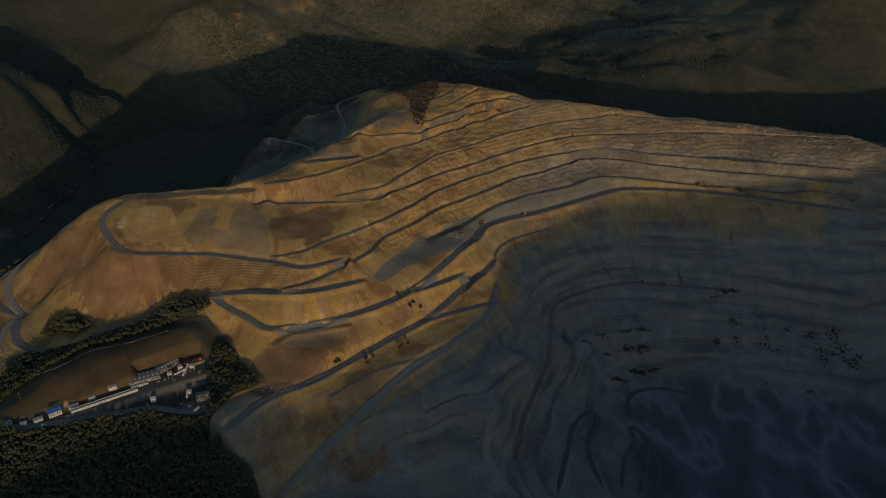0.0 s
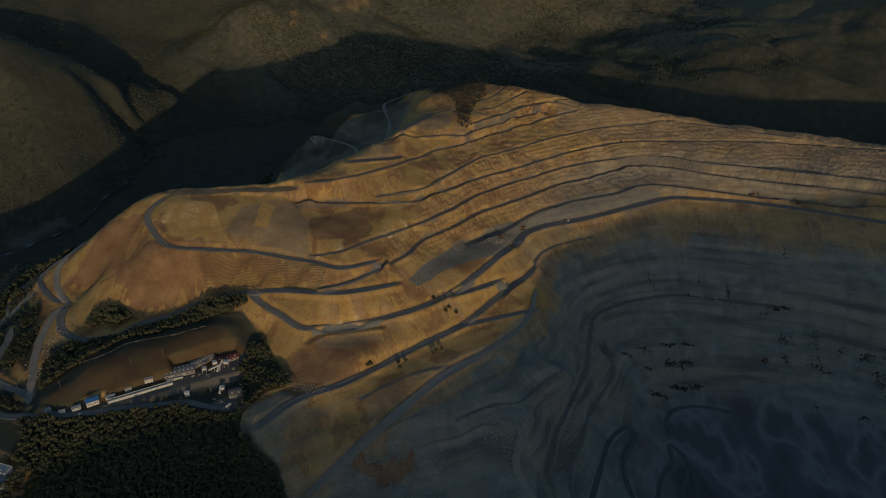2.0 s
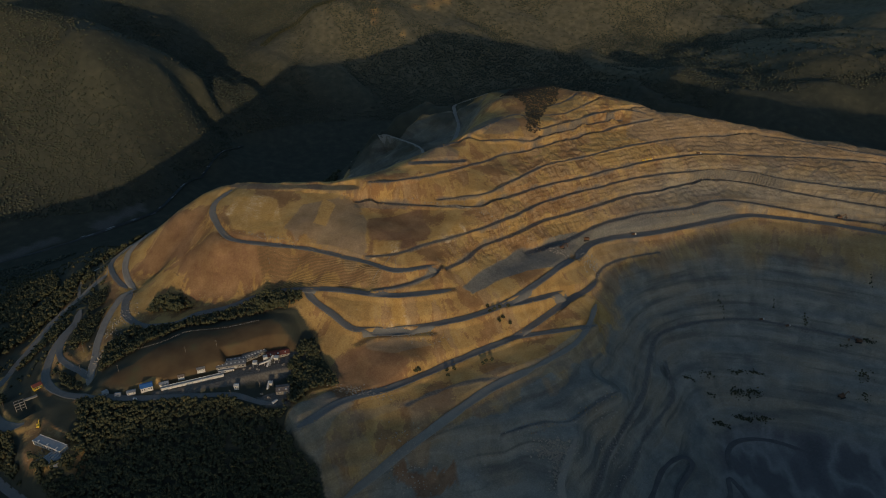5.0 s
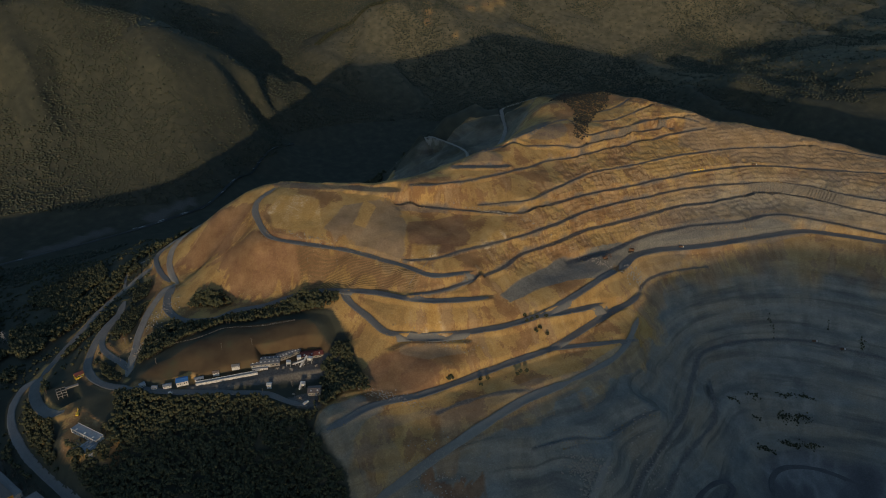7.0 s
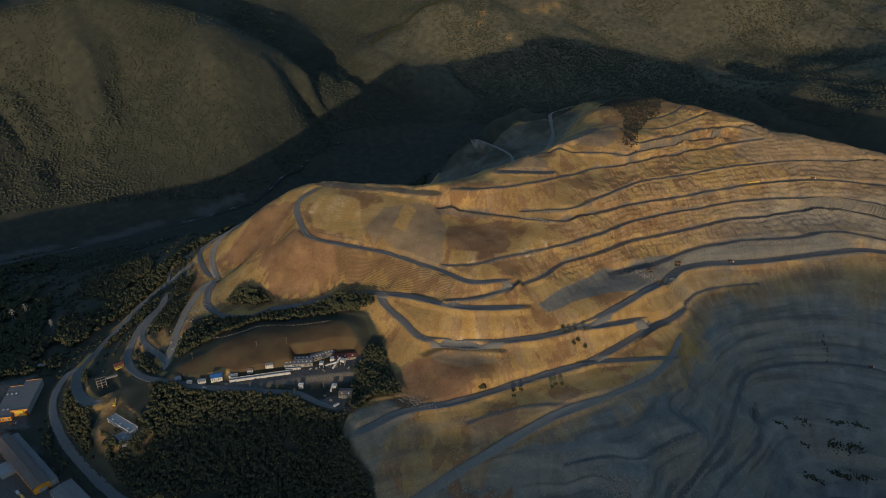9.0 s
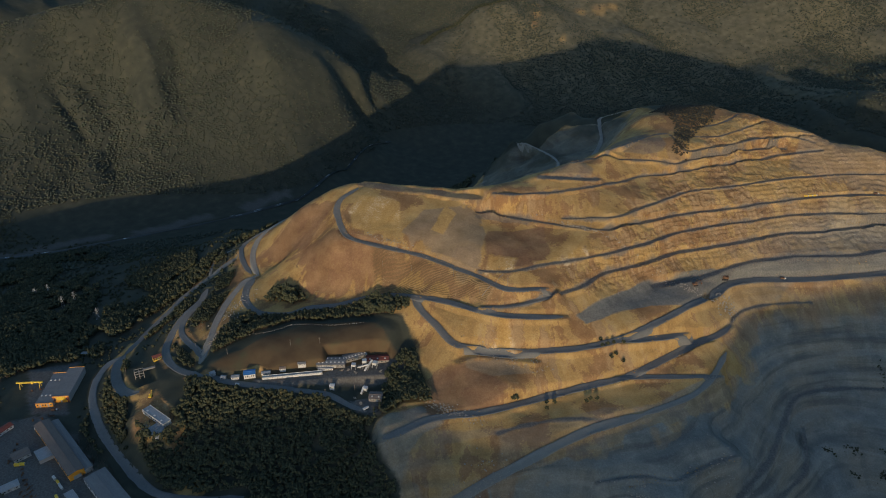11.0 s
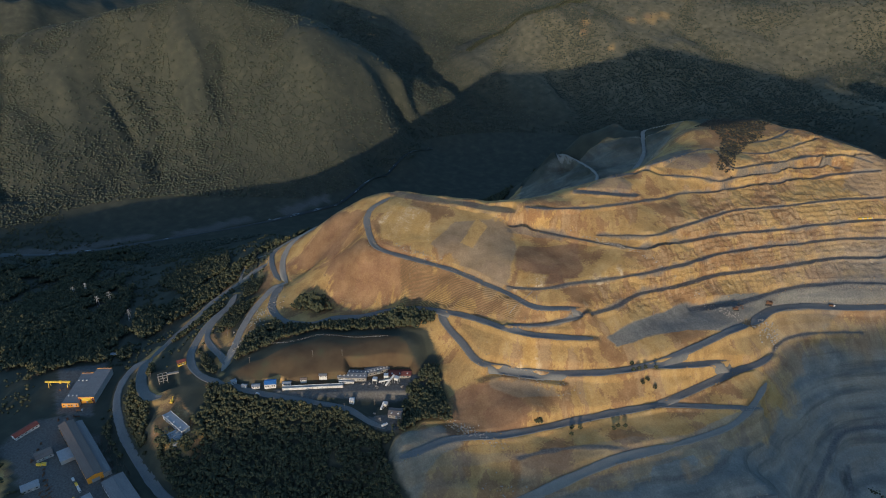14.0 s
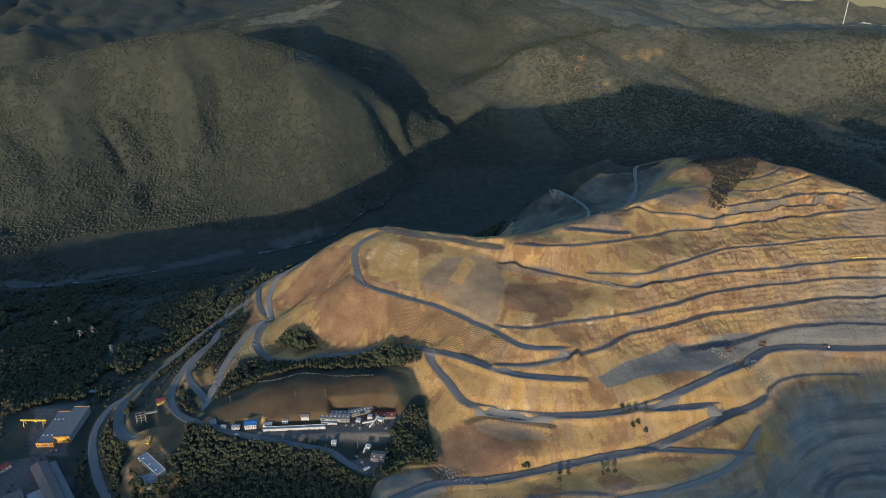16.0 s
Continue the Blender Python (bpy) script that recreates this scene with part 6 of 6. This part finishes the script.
hopper(-313, 660, 30, 9, "white steel crusher hopper on legs")
hopper(-322, 650, 20, 7, "pale screening hopper on legs")
hopper(-300, 663, 10, 8, "white dust silo beside the crusher", "silo")
hopper(-293, 627, 10, 8, "white loading bin above the lower pad", "loading_bin")
for k, (hx0, hy0) in enumerate([(-326, 645), (-317, 645), (-333, 641), (-297, 612), (-286, 606), (-290, 660), (-284, 668), (-282, 655)]):
    heap("stone_heap", hx0, hy0, 2.6, 22, M_STONE, "pale heap of crushed stone by the plant", "stone heap", "stone heaps at the plant", 40 + k)

# ---- block building on its spur, house and steel frame ----
building("block_building", -487, 497, -12, 40, 10, 5, "long pale flat-roofed building on an earth pad", M_WHITE, M_ROOF_PALE, 0.0, M_WHITE, 8, 2, 3, "building")
for k in range(6):
    c = at(-478, 484, 0.97, -0.24, 0 + k * 3.6, -2)
    building("bay_shed", c[0], c[1], 78, 15, 2.6, 3.2, "narrow storage bay with pale roof", M_CONCRETE, M_ROOF_PALE, 0.4, M_CONCRETE, 0, 0, 0, "storage bay", "row of storage bays", 0.1)
building("red_roof_house", -568, 578, 60, 10, 7, 5, "yellow house with dark red roof", M_YELLOW, M_ROOF_RED, 1.8, M_YELLOW, 3, 1, 0, "house")


def scaffold(x, y, yaw):
    e = root("loading_gantry", x, y, yaw, "pale steel loading frame beside the yard road", "gantry")
    for i in range(3):
        for j in range(2):
            bm = bmesh.new()
            box(bm, i * 5 - 5.25, i * 5 - 4.75, j * 6 - 3.25, j * 6 - 2.75, -2, 11)
            part("post", bm, M_CREAM, e)
    for z in (3.5, 7.2, 10.8):
        for j in range(2):
            bm = bmesh.new()
            box(bm, -5.4, 5.4, j * 6 - 3.2, j * 6 - 2.8, z - 0.25, z + 0.25)
            part("rail", bm, M_CREAM, e)
        for i in range(3):
            bm = bmesh.new()
            box(bm, i * 5 - 5.2, i * 5 - 4.8, -2.75, 2.75, z - 0.2, z + 0.2)
            part("crossbar", bm, M_CREAM, e)
    bm = bmesh.new()
    box(bm, 5.3, 19, -1.5, 1.5, 9.4, 11.0, 0.1)
    part("walkway", bm, M_CREAM, e)
    return e


scaffold(-565, 546, 50)

# ---- pylons, poles and fence ----


def pylon(x, y, yaw, tall):
    e = root("pylon", x, y, yaw, "pale lattice power pylon among valley trees", "pylon", "power pylons")
    for sx in (-1, 1):
        for sy in (-1, 1):
            bm = bmesh.new()
            beam(bm, (sx * 2.2, sy * 2.2, -1.5), (sx * 0.35, sy * 0.35, tall), 0.22, 4, 0.14)
            part("leg", bm, M_ROOF_PALE, e)
    for k in range(5):
        z0, z1 = tall * k / 5, tall * (k + 1) / 5
        a, b = 2.2 - 1.85 * k / 5, 2.2 - 1.85 * (k + 1) / 5
        bm = bmesh.new()
        for s in (-1, 1):
            beam(bm, (-a, s * a, z0), (b, s * b, z1), 0.1, 3)
            beam(bm, (s * a, a, z0), (s * b, -b, z1), 0.1, 3)
        part("bracing", bm, M_ROOF_PALE, e)
    for z, w in ((tall * 0.72, 4.5), (tall * 0.84, 3.6), (tall * 0.96, 2.6)):
        bm = bmesh.new()
        beam(bm, (-w, 0, z), (w, 0, z), 0.2, 4)
        part("cross_arm", bm, M_ROOF_PALE, e)
    return e


for k, (x, y, tall) in enumerate([(-975, 718, 21), (-990, 704, 18), (-895, 685, 20), (-884, 700, 22), (-780, 660, 20)]):
    pylon(x, y, 20 + 15 * k, tall)


def pole(x, y, tall, label="wooden service pole beside the haul road"):
    e = root("service_pole", x, y, 30, label, "pole", "service poles")
    bm = bmesh.new()
    beam(bm, (0, 0, -1), (0, 0, tall), 0.22, 6, 0.14)
    part("shaft", bm, M_WOOD, e)
    bm = bmesh.new()
    box(bm, -1.1, 1.1, -0.12, 0.12, tall - 1.0, tall - 0.75)
    part("cross_arm", bm, M_WOOD, e)
    return e


for x, y, tall in [(-186, 804, 13), (-318, 796, 9), (-357, 788, 9), (-216, 786, 10), (-258, 798, 9), (-60, 880, 9), (-497, 640, 9), (-532, 610, 9), (-548, 640, 9), (-470, 600, 9), (-405, 640, 9), (-372, 655, 9), (-120, 952, 9), (-330, 600, 8), (-306, 625, 8)]:
    pole(x, y, tall)

fence = root("fence", -440, 650, 0, "wire fence with wooden posts along the field", "fence")
fz = fence.matrix_basis.translation
fl = refine([(-474, 640, 0), (-448, 652, 0), (-424, 680, 0), (-380, 690, 0), (-340, 706, 0)], 4.5)
fh = ground_at(fl[:, 0], fl[:, 1])
for (x, y, _), z in zip(fl, fh):
    bm = bmesh.new()
    box(bm, x - fz.x - 0.15, x - fz.x + 0.15, y - fz.y - 0.15, y - fz.y + 0.15, z - fz.z - 0.5, z - fz.z + 2.0)
    part("post", bm, M_WOOD, fence)
for up in (0.8, 1.6):
    bm = bmesh.new()
    for k in range(len(fl) - 1):
        beam(bm, (fl[k, 0] - fz.x, fl[k, 1] - fz.y, fh[k] - fz.z + up), (fl[k + 1, 0] - fz.x, fl[k + 1, 1] - fz.y, fh[k + 1] - fz.z + up), 0.05, 3)
    part("wire", bm, M_STEEL, fence)

chute = root("drain_chute", -212, 784, 0, "pale concrete drain chute down the spoil slope", "drain chute")
cz = chute.matrix_basis.translation
cl = refine([(-212, 784, 0), (-204, 800, 0), (-197, 818, 0)], 3.0)
ch = ground_at(cl[:, 0], cl[:, 1])
for sx, wide, up in ((0, 0.35, 0.3), (-0.4, 0.1, 0.6), (0.4, 0.1, 0.6)):
    bm = bmesh.new()
    for k in range(len(cl) - 1):
        beam(bm, (cl[k, 0] - cz.x + sx, cl[k, 1] - cz.y, ch[k] - cz.z + up - 0.2), (cl[k + 1, 0] - cz.x + sx, cl[k + 1, 1] - cz.y, ch[k + 1] - cz.z + up - 0.2), wide, 4)
    part("channel" if sx == 0 else "kerb", bm, M_CREAM, chute)

# ---- single trees and shrubs ----


def tree(name, x, y, tall, wide, seed, label, category="tree", group="", clumps=26):
    r = random.Random(seed)
    e = root(name, x, y, r.uniform(0, 360), label, category, group)
    bm = bmesh.new()
    beam(bm, (0, 0, -0.6), (0.1 * tall * r.uniform(-0.4, 0.4), 0.1 * tall * r.uniform(-0.4, 0.4), tall * 0.62), 0.035 * tall, 6, 0.012 * tall)
    part("trunk", bm, M_BARK, e)
    for _ in range(4):
        a = r.uniform(0, 6.28)
        bm = bmesh.new()
        z0 = tall * r.uniform(0.25, 0.5)
        beam(bm, (0, 0, z0), (wide * 0.6 * math.cos(a), wide * 0.6 * math.sin(a), z0 + tall * 0.25), 0.014 * tall, 4, 0.005 * tall)
        part("limb", bm, M_BARK, e)
    bm = bmesh.new()
    for _ in range(clumps):
        a, d, u = r.uniform(0, 6.28), math.sqrt(r.random()), r.uniform(-0.8, 1.0)
        rad = wide * d * math.sqrt(max(0.05, 1 - 0.75 * u * u))
        s = wide * r.uniform(0.2, 0.4)
        g = bmesh.ops.create_icosphere(bm, subdivisions=1, radius=s, matrix=Matrix.Translation((rad * math.cos(a), rad * math.sin(a), tall * 0.62 + u * tall * 0.36)))
        for v in g["verts"]:
            v.co += Vector((r.uniform(-1, 1), r.uniform(-1, 1), r.uniform(-1, 1))) * s * 0.35
    part("crown", bm, M_LEAF, e)
    return e


kinds = [tree("shrub", -131, 688, 7, 4.2, 1, "dark green shrub on the bare spoil slope", "shrub", "shrubs on the spoil slope"),
         tree("shrub", -52, 724, 5.5, 2.4, 2, "dark green shrub on the bare spoil slope", "shrub", "shrubs on the spoil slope"),
         tree("tree", -325, 745, 12, 6.5, 3, "dark broadleaf tree beside the haul road", "tree", "trees beside the haul road", 34)]
for k, (x, y) in enumerate([(-45, 727), (-55, 718), (-93, 690), (-96, 700), (-88, 704), (-52, 795), (-46, 800), (-40, 792), (-57, 790), (-35, 806), (-62, 800), (-30, 790), (-44, 786)]):
    z = float(ground_at(x, y)[0])
    copy_thing(kinds[1], pose(x, y, z, 0, 0, 67 * k))
gr = random.Random(9)
for k in range(16):
    x, y = -334 + gr.uniform(-22, 22), 744 + gr.uniform(-13, 13)
    copy_thing(kinds[2], pose(x, y, float(ground_at(x, y)[0]) - 0.3, 0, 0, 40 * k))
for k in range(8):
    x, y = -478 + gr.uniform(-16, 16), 735 + gr.uniform(-8, 8)
    copy_thing(kinds[2], pose(x, y, float(ground_at(x, y)[0]) - 0.3, 0, 0, 40 * k))

# ---- loose stone ----


def stones(regions):
    spots = []
    for x, y, rx, ry, count, size in regions:
        a = rng.normal(0, 0.5, (count, 2))
        px, py = x + a[:, 0] * rx, y + a[:, 1] * ry
        s = size * rng.uniform(0.4, 1.3, count)
        spots.append(np.stack([px, py, ground_at(px, py) + s * 0.25, s, s * rng.uniform(0.5, 0.9, count)], 1))
    return np.concatenate(spots)


rubble = new("boulders", lumps(stones([(38, 640, 26, 12, 260, 1.2), (45, 622, 8, 22, 120, 1.3), (-190, 640, 40, 8, 200, 0.8), (-120, 588, 30, 30, 160, 0.9), (70, 965, 14, 18, 90, 1.2), (-130, 948, 60, 3, 120, 0.9), (20, 945, 40, 8, 100, 0.9), (-150, 735, 60, 12, 120, 0.7), (-350, 815, 70, 5, 120, 0.8), (-535, 700, 18, 40, 120, 1.0), (-520, 640, 10, 30, 90, 1.2), (-480, 480, 22, 8, 60, 1.0), (110, 700, 30, 50, 160, 1.0)]), M_STONE, "boulders"))
tagged(rubble, "broken boulders and rubble scattered over the quarry", "boulders", kind="stuff")

# ---- far town on the plain ----
def bench_rubble(lines, per_metre):
    """Broken stone fallen along the edges of benches and roads."""
    spots = []
    for name, half in lines:
        p = refine(LAND[name], 2.0)
        side = sideways(p)
        n = int(len(p) * 2.0 * per_metre)
        i = rng.integers(0, len(p), n)
        off = (half + rng.exponential(1.6, n) - 0.4) * rng.choice([-1, 1], n)
        x, y = p[i, 0] + side[i, 0] * off + rng.normal(0, 1.0, n), p[i, 1] + side[i, 1] * off + rng.normal(0, 1.0, n)
        ok = rough(x, y, 22, 2, 401) > -0.1
        x, y = x[ok], y[ok]
        r = 0.28 + rng.exponential(0.3, len(x))
        r = np.minimum(r, 1.5)
        spots.append(np.stack([x, y, ground_at(x, y) + r * 0.25, r, r * rng.uniform(0.6, 1.0, len(x))], 1))
    return np.concatenate(spots)


rubble_lines = [(n, h) for n, h in BENCHES if n.startswith("bench_")] + [("slope_toe", 0.5), ("brown_toe", 0.5), ("fan_toe", 0.5), ("haul_road", 5), ("ramp_p2", 5), ("switch_b", 5), ("switch_a", 4), ("hill_road", 4), ("lower_haul", 7), ("rim_road", 6), ("mid_bench", 3)]
tagged(new("rubble", lumps(bench_rubble(rubble_lines, 1.3), M_RUBBLE, "rubble", True)), "broken ochre stone fallen along bench edges and road banks", "rubble", kind="stuff")


def far_house(k, x, y, w, d, h):
    e = building("town_building", x, y, 17 * k, w, d, h, "pale building of the distant town", M_WHITE, (M_ROOF_PALE, M_ROOF_RED, M_ROOF_GREY)[k % 3], 0.0, M_WHITE, 3, 0, 0, "building", "distant town")
    return e


tr = random.Random(4)
for k in range(26):
    u, v = tr.uniform(0, 1), tr.uniform(-1, 1)
    far_house(k, 70 + 330 * u, 4330 + 60 * v + 60 * u, tr.uniform(9, 24), tr.uniform(8, 13), tr.uniform(4, 9))
mast = root("tall_chimney", 60, 4380, 0, "slender pale chimney standing over the distant town", "chimney")
bm = bmesh.new()
beam(bm, (0, 0, -4), (0, 0, 118), 2.6, 12, 1.6)
part("shaft", bm, M_WHITE, mast)
bm = bmesh.new()
beam(bm, (0, 0, 116), (0, 0, 120), 2.0, 12)
part("cap", bm, M_CONCRETE, mast)
